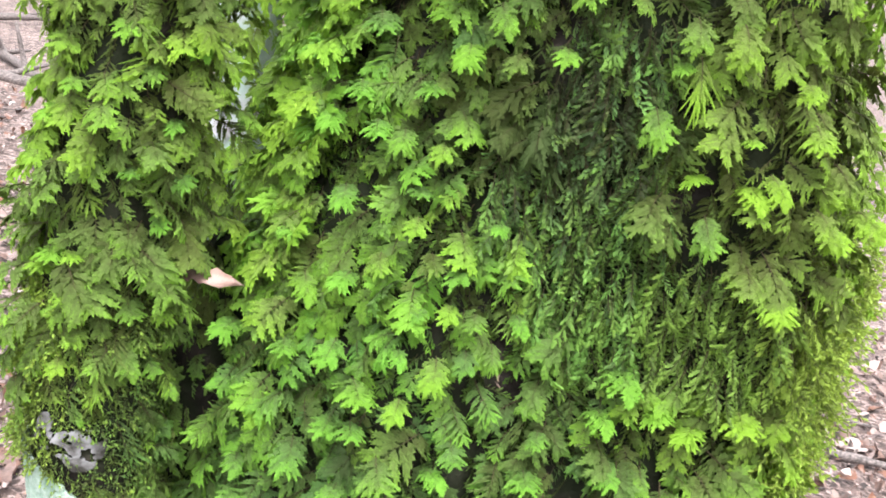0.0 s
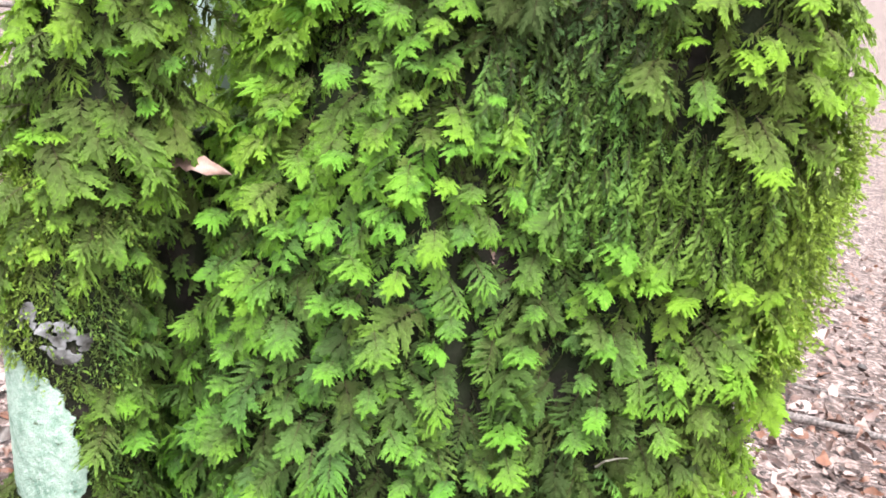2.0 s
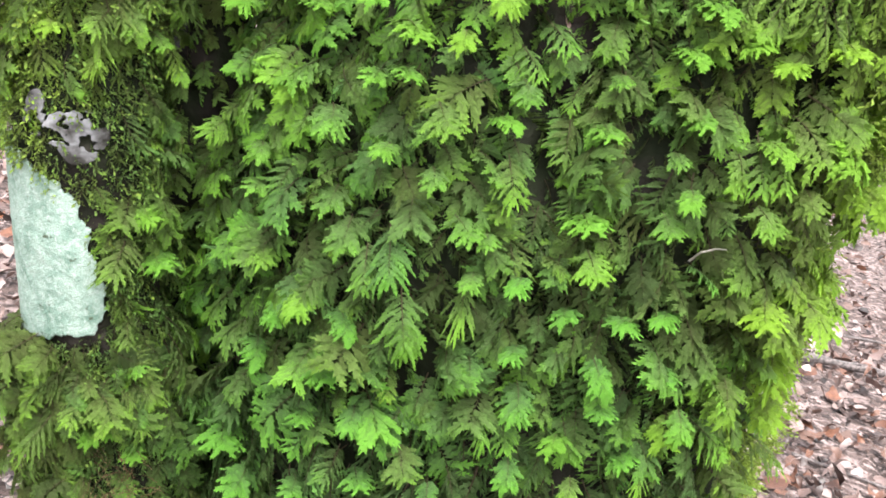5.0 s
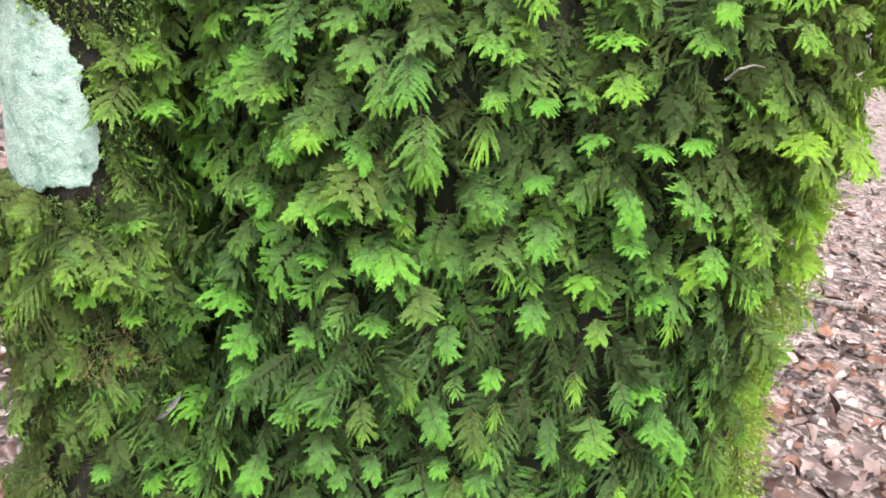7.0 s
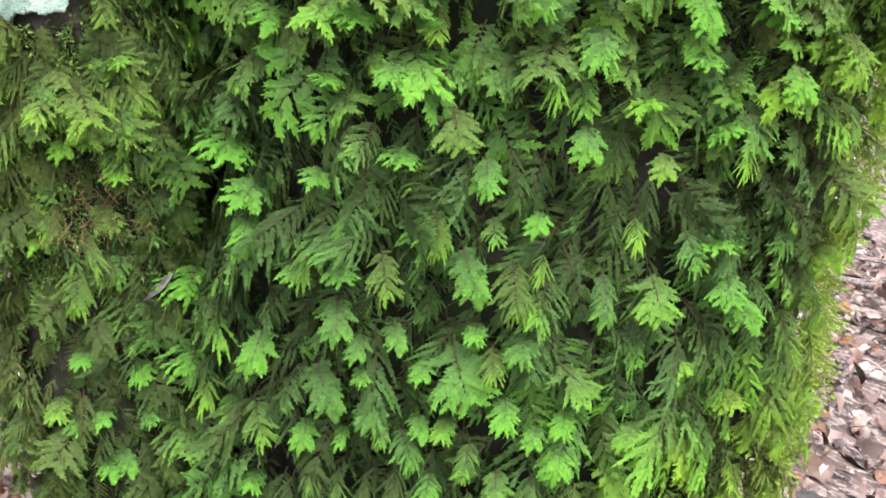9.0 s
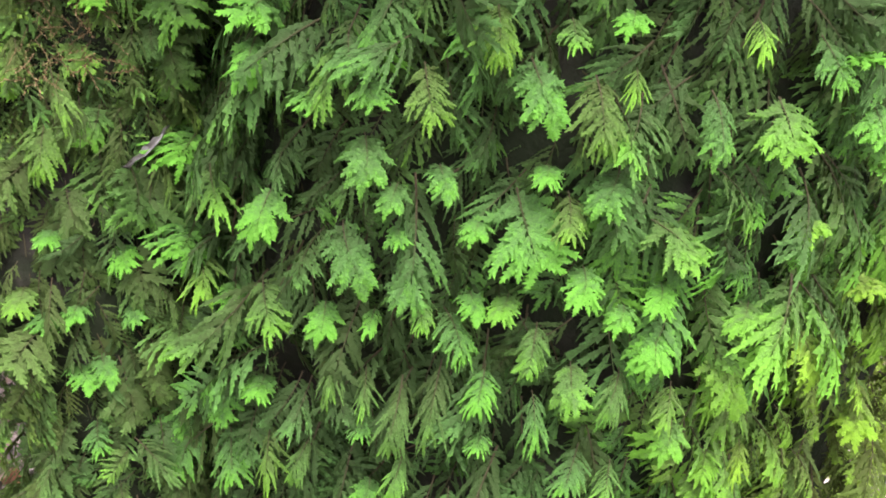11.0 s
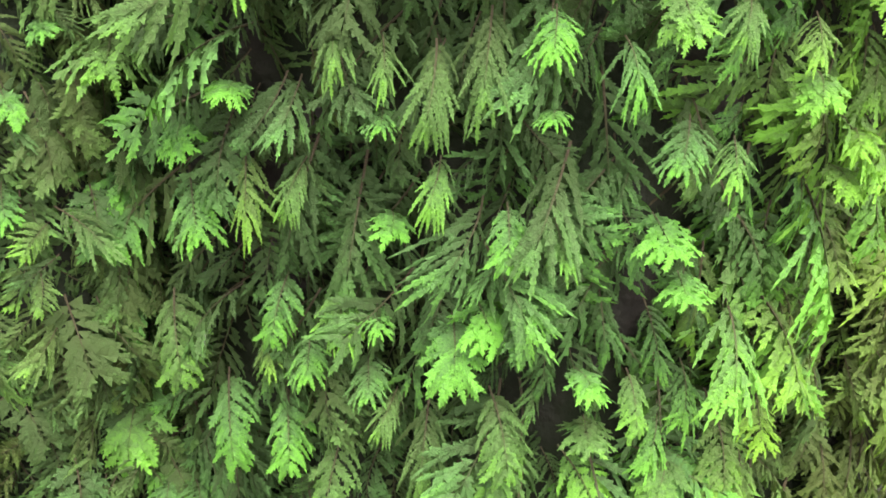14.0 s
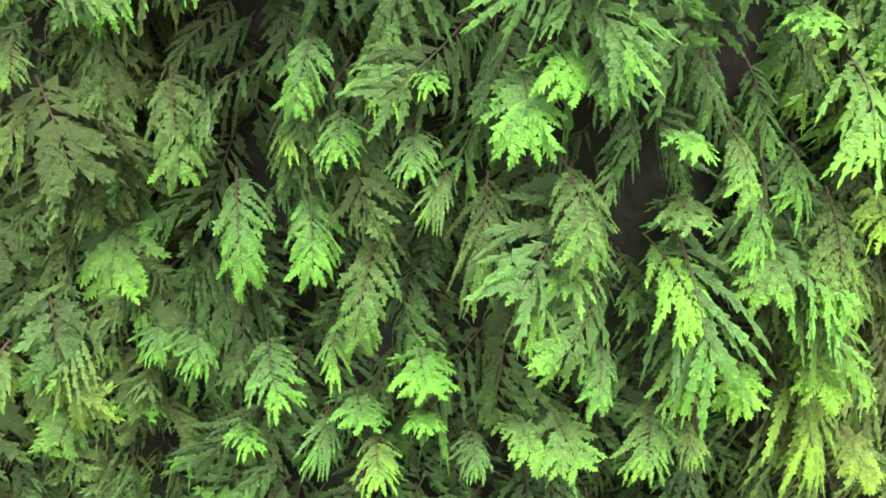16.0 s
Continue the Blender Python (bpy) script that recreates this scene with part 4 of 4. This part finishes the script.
    sizes = size * np.exp(size_spread * np.clip(rng.normal(size=k), -1.6, 1.4)) * (1 + 0.12 * clumped * clump)
    pick = rng.integers(0, len(forms), k)
    warm = np.clip(yellow_and_light(p[:, 0], p[:, 2]) + extra_warm + 0.40 * smooth_step(0.70, 0.9, p[:, 2]) + 0.40 * smooth_step(0.95, 1.25, p[:, 2]) + 0.22 * rng.normal(size=k), 0, 1.2)
    # sunken clumps get darker colour, painting in shade between the tiers
    fresh = young + 0.12 * rng.normal(size=k) + 0.26 * clumped * clump
    # fresh also takes up the painted light and shade
    for x0, z0, more in LUSH_AND_LIT:
        fresh += more * np.exp(-((p[:, 0] - x0) ** 2 + (p[:, 2] - z0) ** 2) / 0.055 ** 2)
    if singles:
        # the stretch nearest the path: fronds as pieces of their own
        chosen = np.nonzero((az[:, 0] > stretch[0]) & (az[:, 0] < stretch[1]) & (az[:, 1] > stretch[2]) & (az[:, 1] < stretch[3]))[0]
        chosen = chosen[:: max(1, len(chosen) // singles)][:singles]
        meshes = []
        for v, f, tint in forms:
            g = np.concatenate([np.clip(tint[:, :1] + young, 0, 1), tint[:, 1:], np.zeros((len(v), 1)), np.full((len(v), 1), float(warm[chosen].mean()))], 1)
            meshes.append(mesh_of(piece, v, f, mat, g))
        for i in chosen:
            single(piece, meshes[pick[i]], p[i], turns[i], float(sizes[i]), parent)
        rest = np.setdiff1d(np.arange(k), chosen)
    else:
        rest = np.arange(k)
    mass(name, forms, pick[rest], p[rest], turns[rest], sizes[rest], mat, parent, label, warm[rest], fresh[rest])


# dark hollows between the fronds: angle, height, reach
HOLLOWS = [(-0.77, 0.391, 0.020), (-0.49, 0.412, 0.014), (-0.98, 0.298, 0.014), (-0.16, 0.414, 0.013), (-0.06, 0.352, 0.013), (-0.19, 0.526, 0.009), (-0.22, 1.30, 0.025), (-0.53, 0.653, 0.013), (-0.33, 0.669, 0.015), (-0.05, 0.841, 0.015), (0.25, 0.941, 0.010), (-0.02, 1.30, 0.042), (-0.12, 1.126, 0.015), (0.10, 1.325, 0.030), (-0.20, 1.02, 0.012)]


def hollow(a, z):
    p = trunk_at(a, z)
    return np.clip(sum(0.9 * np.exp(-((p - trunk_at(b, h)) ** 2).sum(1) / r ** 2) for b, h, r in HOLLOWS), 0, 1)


trunk_clear, stem_clear = clear_of(TRUNK_TUFTS, trunk_at), clear_of(STEM_TUFTS, stem_at)


def open_ground(a, z):
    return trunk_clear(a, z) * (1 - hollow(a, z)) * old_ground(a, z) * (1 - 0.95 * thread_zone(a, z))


def old_ground(a, z):
    return (1 - 0.35 * hollow(a, z)) * (1 - 0.7 * thread_zone(a, z)) * (1 - bare_zone(a, z)) * (1 - 0.95 * edge_zone(a, z))


# the under layer, old and dark, then the outer layers
grow("moss_mat", trunk_at, -1.9, 1.4, 0.25, 1.45, 0.0235, 0.041, 0.18, 62, MOSS_DEEP, OLD, MOSS, moss, "older dull olive fronds close to the bark", old_ground, -0.18, yaw=26, clumped=0.3)
grow("moss_mat", trunk_at, -1.4, 1.3, 0.78, 1.39, 0.0158, 0.0285, 0.28, 26, MOSS_DEEP * 0.78, FANS + PLUMES[:1], MOSS, moss, "feathery green fronds high on the trunk", open_ground, 0.05)
grow("moss_mat", trunk_at, -1.3, 1.0, 0.80, 1.39, 0.0122, 0.0225, 0.3, 62, MOSS_DEEP * 0.84, THREADS, MOSS, moss, "wiry dull olive shoots between the fronds", lambda a, z: old_ground(a, z) * (1 - hollow(a, z)), -0.06, yaw=40, twist=60, clumped=0.4)
grow("moss_mat", trunk_at, -1.35, 1.35, 0.26, 0.78, 0.0145, 0.035, 0.30, 50, MOSS_DEEP * 0.70, TAILS + PLUMES + TAILS[:1], MOSS, moss, "long drooping fronds low on the trunk", open_ground, -0.28)
grow("moss_mat", trunk_at, -1.6, 1.6, -0.02, 0.26, 0.036, 0.050, 0.2, 50, MOSS_DEEP * 0.8, PLUMES, MOSS, moss, "fronds at the foot of the trunk", None, 0.0)

grow("moss_mat", trunk_at, 1.4, 2 * np.pi - 1.5, 0.0, 2.3, 0.075, 0.075, 0.2, 45, MOSS_DEEP, OLD, MOSS, moss, "thinner moss on the far side of the trunk", None, 0.0)
grow("moss_mat", trunk_at, -1.5, 1.4, 1.46, 2.3, 0.065, 0.075, 0.2, 45, MOSS_DEEP, OLD, MOSS, moss, "moss thinning out above", lambda a, z: smooth_step(2.35, 1.6, z), 0.0)
grow("moss_mat", trunk_at, -1.75, -0.95, 1.06, 1.40, 0.0150, 0.032, 0.28, 14, MOSS_DEEP * 0.55, FANS, MOSS, moss, "fresh fans on the edge towards the slim stem", None, 0.10, 0.1)
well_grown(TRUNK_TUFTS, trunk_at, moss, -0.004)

# thread moss
thread = tagged(new("thread_moss"), "fine blue-green moss hanging in threads among the feathery fronds", "moss")
grow("moss_mat", trunk_at, -0.35, 1.25, 0.90, 1.36, 0.0062, 0.027, 0.28, 76, MOSS_DEEP * 0.60, THREADS, THREAD, thread, "", lambda a, z: 1.2 * thread_zone(a, z), 0.42, -0.38, yaw=15, twist=50, singles=150, stretch=(0.2, 0.5, 1.05, 1.2), piece="strand", clumped=0.25)
cushion = tagged(new("cushion_moss"), "short dense yellow-green moss on the trunk's lit edge", "moss")
# young and yellow-green, with sky light from the side put into the tone
grow("moss_mat", trunk_at, 0.50, 1.6, 0.30, 1.0, 0.0066, 0.015, 0.3, 25, MOSS_DEEP * 0.62, CUSHIONS, THREAD, cushion, "", edge_zone, 0.75, 0.75, yaw=50, twist=90, dip_spread=30, singles=100, stretch=(0.8, 1.1, 0.5, 0.7), piece="tuft")

grow("moss_mat", trunk_at, 0.50, 1.6, 0.97, 1.24, 0.0072, 0.019, 0.3, 35, MOSS_DEEP * 0.20, CUSHIONS, THREAD, cushion, "looser olive moss under the swelling", lambda a, z: band(a, 0.62, 1.5, 0.12) * band(z, 0.99, 1.19, 0.03), 0.40, 0.30, yaw=50, twist=90, dip_spread=30)

grow("moss_mat", web_at, -1.4, 1.4, 0.5, 1.08, 0.0125, 0.026, 0.3, 36, -0.004, FANS[:3] + THREADS, MOSS, moss, "sparse small sprigs on the ridge between stem and trunk", lambda a, z: 0.8 + 0 * a, -0.08, 0.3)
grow("moss_mat", trunk_at, -0.40, 0.05, 0.93, 1.12, 0.0085, 0.016, 0.3, 45, MOSS_DEEP * 0.95, THREADS + FANS[:1], MOSS, moss, "scattered dull sprigs in the furrow", lambda a, z: 0.3 * bare_zone(a, z), -0.12, 0.2, yaw=45, twist=60)

# moss of the slim stem
stem_moss = tagged(new("stem_moss"), "yellow-green feathery moss clothing the slim stem in tiers", "moss")


def lichen_edge(z):
    """The angle at which the mint lichen ends, by height."""
    return np.interp(z, [0.775, 0.790, 0.805, 0.825, 0.86, 0.89, 0.905, 0.92, 0.935], [-0.6, 0.18, 0.40, 0.44, 0.33, 0.20, 0.06, -0.31, -1.0])


def stem_keep(a, z):
    margin = lichen_edge(np.clip(z, 0.80, 0.905)) + 0.10 * smooth_step(0.80, 0.86, z)
    lichen = smooth_step(0.788, 0.796, z) * smooth_step(0.985, 0.965, z) * (a < margin)
    return np.clip(1 - lichen - 1.5 * bump_at(a, z, 0.20, 0.955, 0.45, 0.030), 0, 1)


def fuzz_keep(a, z):
    mint = (z > 0.785) * (z < 0.925) * (a < lichen_edge(z) + 0.03)
    return np.clip(1 - mint - 0.85 * bump_at(a, z, 0.22, 0.948, 0.42, 0.020), 0, 1)


def stem_tiers(a, z):
    return stem_keep(a - 0.10, z) * stem_keep(a, z) * stem_clear(a, z) * (1 - 0.9 * bump_at(a, z, 0.2, 0.985, 1.2, 0.07))


grow("moss_mat", stem_at, -2.3, 2.0, 0.22, 1.45, 0.0165, 0.034, 0.18, 60, STEM_DEEP, OLD, MOSS, stem_moss, "older brownish fronds close to the stem", stem_keep, -0.16, 0.35, clumped=0.3)
grow("moss_mat", stem_at, -2.3, 1.9, 0.70, 1.45, 0.0150, 0.029, 0.28, 28, STEM_DEEP * 0.9, FANS + PLUMES[2:4], MOSS, stem_moss, "broad bright fronds in tiers", stem_tiers, -0.04, 0.3, singles=160, stretch=(-1.2, 1.0, 0.7, 1.2))
grow("moss_mat", stem_at, -1.6, 1.7, 0.24, 0.78, 0.0135, 0.028, 0.24, 46, STEM_DEEP * 0.7, FANS + TAILS + PLUMES[:2], MOSS, stem_moss, "long drooping fronds low on the stem", stem_clear, -0.28, 0.45)
grow("moss_mat", stem_at, -1.7, 1.6, 0.62, 1.08, 0.0044, 0.0160, 0.3, 55, STEM_DEEP * 0.92, CUSHIONS, THREAD, stem_moss, "short fuzzy olive moss between the fronds", fuzz_keep, 0.04, 0.30, yaw=40, twist=90, clumped=0.5)
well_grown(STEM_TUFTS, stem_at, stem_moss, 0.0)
grow("moss_mat", stem_at, -0.02, 0.50, 0.655, 0.698, 0.006, 0.015, 0.2, 40, STEM_DEEP * 0.12, STRANDS, DRY, stem_moss, "withered tan tuft", None, 0.1, yaw=50, twist=90)
grow("moss_mat", back_at, -1.7, 1.9, 0.60, 1.04, 0.026, 0.058, 0.2, 50, 0.01, OLD, MOSS, back_tree, "dark dull fronds low on the pale bark", lambda a, z: smooth_step(1.05, 0.98, z), -0.25, 0.1)
grow("moss_mat", back_at, -1.2, 1.9, 0.70, 1.5, 0.025, 0.048, 0.25, 20, 0.008, FANS, MOSS, back_tree, "tiers of small bright fronds on the pale bark", lambda a, z: np.clip(smooth_step(0.0, 0.6, a) + 0.7 * smooth_step(1.06, 0.98, z), 0, 1), 0.10, 0.5)


# ---- lichen on the slim stem ----
def crust(name, a0, a1, z0, z1, edge, mat, label, seed, holes=-2.0, thick=0.003):
    """A thin raised crust on a stem; edge(a, z) tells which points lie inside its outline."""
    na, nz = 170, 150
    aa, zz = np.meshgrid(np.linspace(a0, a1, na), np.linspace(z0, z1, nz))
    p = stem_at(aa.ravel(), zz.ravel(), STEM_DEEP - 0.0045)
    n = outward(stem_at, aa.ravel(), zz.ravel(), STEM_DEEP - 0.0045)
    p = p + n * (0.0005 * wobble(p, 120, seed) + 0.0004 * wobble(p, 420, seed) + 0.0016)[:, None]
    inside = edge(aa.ravel() + 0.09 * wobble(p, 70, seed + 1) + 0.04 * wobble(p, 260, seed + 3), zz.ravel() + 0.006 * wobble(p, 90, seed + 2))
    inside &= wobble(p, 85, seed + 5) + 0.5 * wobble(p, 240, seed + 6) > holes
    tris = [t for t in grid_tris(nz, na, False) if inside[list(t)].all()]
    ob = part(name, mesh_of(name, p, tris, mat, smooth=True), stem, label)
    m = ob.modifiers.new("thickness", "SOLIDIFY")
    m.thickness, m.offset = thick, -1
    return ob


crust("lichen", -2.0, 0.7, 0.76, 0.945, lambda a, z: (a < lichen_edge(z)) & (z > 0.789 + 0.012 * a) & (z < 0.93), MINT, "mint-green crusty lichen patch", 2.0)
crust("lichen", -0.35, 0.80, 0.91, 0.985, lambda a, z: ((a - 0.22) / 0.37) ** 2 + ((z - 0.946) / 0.018) ** 2 < 1, GREY_LICHEN, "grey-white lichen blotch", 4.0, -0.18, 0.002)
crust("lichen", -0.60, 0.0, 0.93, 0.985, lambda a, z: ((a + 0.30) / 0.13) ** 2 + ((z - 0.956) / 0.017) ** 2 < 1, GREY_LICHEN, "small grey-white lichen blotch", 6.0, -0.12, 0.002)


# ---- leaves and sticks ----
def leaf_form(seed, lobes=3, n=5, wide=1.0):
    """A curled dead leaf of unit length along +y, with a lobed edge, a folded midrib and a short stalk."""
    r = np.random.default_rng(seed)
    verts, tris = [], []
    fold, roll, tw, bow = 0.05 + 0.5 * r.random(), 1.6 * r.normal(), 0.7 * r.normal(), 0.25 * r.normal()
    for i in range(n + 1):
        t = i / n
        w = ((0.20 + 0.10 * (seed % 3)) * np.sin(np.pi * t ** 0.8) ** 0.7 + 0.02) * (1 + 0.30 * np.cos(2 * np.pi * lobes * t + 0.6)) if 0 < i < n else 0.012
        z = 0.12 * roll * np.sin(np.pi * t)
        for e in (-1, 0, 1):
            g = wide * w * e * (1 + 0.22 * r.normal() * (e != 0))
            verts.append((g * np.cos(tw * t) + bow * t * t, t, z + abs(g) * fold + 0.8 * g * abs(g) * roll + g * np.sin(tw * t) + 0.04 * r.normal() * (e != 0)))
    for i in range(n):
        for k in range(2):
            a = 3 * i + k
            tris += [(a, a + 1, a + 4), (a, a + 4, a + 3)]
    return np.array(verts, np.float32), np.array(tris, np.int32), np.zeros((len(verts), 2), np.float32)


LEAVES = [leaf_form(400 + k, lobes, 5, 0.9) for k, lobes in enumerate((2.5, 2, 3, 2.5, 0.5, 3, 0.5, 2))]


def lay(xs, ys, r, lift):
    """Lying poses on the ground: place and turn."""
    k = len(xs)
    z = ground_z(xs, ys)
    p = np.stack([xs, ys, z], -1)
    near = np.exp(-(np.hypot(xs, ys - 0.8) / 25) ** 2)
    p[:, 2] += near * (0.03 * wobble(p, 1.7, 3.0) + 0.012 * wobble(p, 7.0, 5.0)) + lift
    g = 2 * np.pi * r.random(k)
    tilt = 0.42 * r.normal(size=(k, 2))
    d = np.stack([np.cos(g), np.sin(g), tilt[:, 0]], -1)
    d /= np.linalg.norm(d, axis=1, keepdims=True)
    u = np.stack([0.5 * tilt[:, 1], 0.5 * tilt[:, 0], np.ones(k)], -1)
    x = np.cross(d, u)
    x /= np.linalg.norm(x, axis=1, keepdims=True)
    return p, np.stack([x, d, np.cross(x, d)], -1)


def scatter_leaves():
    r = np.random.default_rng(21)
    count = 56000
    around = 2 * np.pi * r.random(count)
    reach = 0.3 + 6.0 * r.random(count) ** 0.66
    xs, ys = 0.05 + reach * np.sin(around), 0.85 + reach * np.cos(around)
    chance = np.interp(reach, [0.3, 1.0, 3.6, 5.0, 6.5], [0.6, 1.0, 0.9, 0.5, 0.25]) * np.where(ys > 0.9, 1.0, 0.12)
    trodden = smooth_step(3.0, 3.6, ys - 0.25 * (xs - 1.8)) * smooth_step(1.0, 1.6, xs) * smooth_step(6.0, 5.0, ys)
    sel = r.random(count) < chance * (1 - 0.3 * trodden)
    sel &= np.hypot(xs - 0.05, ys - 0.85) > 0.42
    xs, ys = xs[sel], ys[sel]
    k = len(xs)
    p, turns = lay(xs, ys, r, 0.004 + 0.035 * r.random(k) ** 1.3)
    size = 0.043 * np.exp(0.40 * np.clip(r.normal(size=k), -2.2, 1.6))
    pick = r.integers(0, len(LEAVES), k)
    close = np.nonzero((xs > 0.55) & (xs < 1.6) & (ys > 1.3) & (ys < 2.4))[0][:150]
    meshes = [mesh_of("fallen_leaf", v, f, LEAF, smooth=True) for v, f, _ in LEAVES]
    for i in close:
        m = Matrix([[*(turns[i][a] * float(size[i])), p[i][a]] for a in range(3)] + [[0, 0, 0, 1]])
        ob = new("fallen_leaf", meshes[pick[i]])
        ob.matrix_basis = m
        tagged(ob, "curled pale brown dead leaf lying on the litter", "leaf", "fallen leaves beside the tree")
    rest = np.setdiff1d(np.arange(k), close)
    ob = mass("leaf_litter", LEAVES, pick[rest], p[rest], turns[rest], size[rest], LEAF, None, "", np.zeros(len(rest)), np.zeros(len(rest)))
    tagged(ob, "thick litter of pinkish-brown dead leaves on the ground", "leaf litter", kind="stuff")


scatter_leaves()


def stick(name, points, radius, label, seed, knots=3):
    """A crooked fallen branch: a tapered tube along a bent line, with stubs."""
    r = np.random.default_rng(seed)
    pts = np.array(points, float)
    t = np.linspace(0, len(pts) - 1, 26)
    line = np.stack([np.interp(t, np.arange(len(pts)), pts[:, k]) for k in range(3)], -1)
    line += 0.25 * radius * np.cumsum(r.normal(size=line.shape), 0) * 0.5
    verts, tris = [], []

    def tube(path, r0, r1):
        base, m = len(verts), len(path)
        for i, q in enumerate(path):
            d = path[min(i + 1, m - 1)] - path[max(i - 1, 0)]
            d = d / np.linalg.norm(d)
            a = np.cross(d, (0.1, 0.2, 1.0))
            a /= np.linalg.norm(a)
            b = np.cross(d, a)
            rad = (r0 + (r1 - r0) * i / (m - 1)) * (1 + 0.1 * r.normal())
            for k in range(8):
                g = 2 * np.pi * k / 8
                verts.append(q + rad * (a * np.cos(g) + b * np.sin(g)))
        tris.extend([tuple(base + v for v in f) for f in grid_tris(m, 8, True)])
        for end, ring in ((path[0], base), (path[-1], base + 8 * (m - 1))):
            verts.append(end)
            tris.extend([(ring + k, ring + (k + 1) % 8, len(verts) - 1) for k in range(8)])

    tube(line, radius, radius * 0.5)
    for k in range(knots):
        i = int(5 + 16 * r.random())
        way = r.normal(size=3) * (1, 1, 0.4)
        way[2] = abs(way[2])
        way /= np.linalg.norm(way)
        tube(np.array([line[i] + way * radius * s for s in (0, 2.5, 5, 7)]), radius * 0.45, radius * 0.2)
    ob = new(name, mesh_of(name, verts, tris, TWIG, smooth=True))
    return tagged(ob, label, "branch")


def on_ground(x, y, up=0.02):
    return (x, y, float(ground_z(np.array(x), np.array(y))) + up)


stick("fallen_branch", [on_ground(1.55, 2.95), on_ground(1.9, 2.9), on_ground(2.3, 2.75), on_ground(2.8, 2.8)], 0.018, "dark crooked fallen branch on the leaf litter", 1)
stick("twig", [on_ground(1.2, 2.15), on_ground(1.45, 2.0), on_ground(1.7, 2.1)], 0.006, "thin dead twig on the leaf litter", 2, 1)
stick("twig", [on_ground(1.75, 3.3), on_ground(2.1, 3.25), on_ground(2.5, 3.1)], 0.007, "thin dead twig on the leaf litter", 3, 1)
stick("fallen_branch", [on_ground(-3.75, 8.2, 0.05), on_ground(-3.32, 7.56, 0.06), on_ground(-2.71, 6.76, 0.06), on_ground(-2.0, 5.9, 0.04)], 0.05, "dark fallen branch across the litter", 4)
stick("fallen_branch", [on_ground(-3.6, 6.75, 0.05), on_ground(-2.95, 6.68, 0.06), on_ground(-2.5, 6.6, 0.06), on_ground(-1.6, 6.5, 0.05)], 0.055, "thick grey fallen branch across the litter", 5)
stick("fallen_branch", [on_ground(-4.6, 9.0, 0.05), on_ground(-4.01, 9.3, 0.06), on_ground(-3.4, 9.9, 0.06)], 0.045, "dark fallen branch across the litter", 6)


# ---- leaves caught on the tree ----
CAUGHT, ct, cb = material("fresh_dead_leaf", 0.5)
ct.links.new(ramp(ct, grain(ct, 130.0, 4.0), [(0.3, (0.10, 0.05, 0.04)), (0.5, (0.24, 0.15, 0.125)), (0.75, (0.38, 0.28, 0.25))]), cb.inputs["Base Color"])
ROTTEN, kt, kb = material("rotten_leaf", 0.45)
kt.links.new(ramp(kt, grain(kt, 150.0, 4.0), [(0.3, (0.010, 0.008, 0.007)), (0.7, (0.045, 0.037, 0.034))]), kb.inputs["Base Color"])


def caught_leaf(seed, place, tilt, swing, size, mat, label):
    """A small curled leaf at a place: tilt turns its face to the path, swing turns it on its face."""
    v, f, _ = leaf_form(seed, 1.5, 9, 0.34)
    ob = new("dead_leaf", mesh_of("dead_leaf", v * (1.0, 1.0, 1.6), f, mat, smooth=True))
    ob.matrix_basis = Matrix.Translation(place) @ pose(0, 0, 0, tilt) @ pose(0, 0, 0, 0, 0, swing) @ Matrix.Scale(size, 4)
    s = ob.modifiers.new("thickness", "SOLIDIFY")
    s.thickness = 0.01
    return tagged(ob, label, "leaf")


caught_leaf(71, (-0.184, 0.736, 1.078), 48, -95, 0.052, CAUGHT, "curled pinkish dead leaf caught between the stems")
caught_leaf(72, (-0.197, 0.661, 0.606), 50, -62, 0.032, ROTTEN, "blackened curled leaf lodged in the moss")
for k, (a, z, size) in enumerate([(-0.19, 1.052, 0.011), (-0.17, 1.046, 0.008), (-0.21, 1.040, 0.007)]):
    q = trunk_at(a, z, MOSS_DEEP - 0.006)
    caught_leaf(80 + k, tuple(float(e) for e in q), 65, 50 * k, size, CAUGHT, "tiny pale wood crumb on the bare bark")
PALE, qt, qb = material("pale_dry_stalk", 0.6)
qt.links.new(ramp(qt, grain(qt, 200.0, 3.0), [(0.3, (0.06, 0.055, 0.045)), (0.7, (0.20, 0.185, 0.15))]), qb.inputs["Base Color"])
tendril = stick("twig", [(0.163, 0.576, 0.924), (0.168, 0.571, 0.932), (0.177, 0.571, 0.935), (0.186, 0.575, 0.934)], 0.0009, "tiny pale curled dry stalk caught in the moss", 9, 1)
tendril.data.materials.clear()
tendril.data.materials.append(PALE)
shred = caught_leaf(86, (-0.128, 0.612, 0.404), 70, 200, 0.007, PALE, "small grey dry shred caught in the moss")
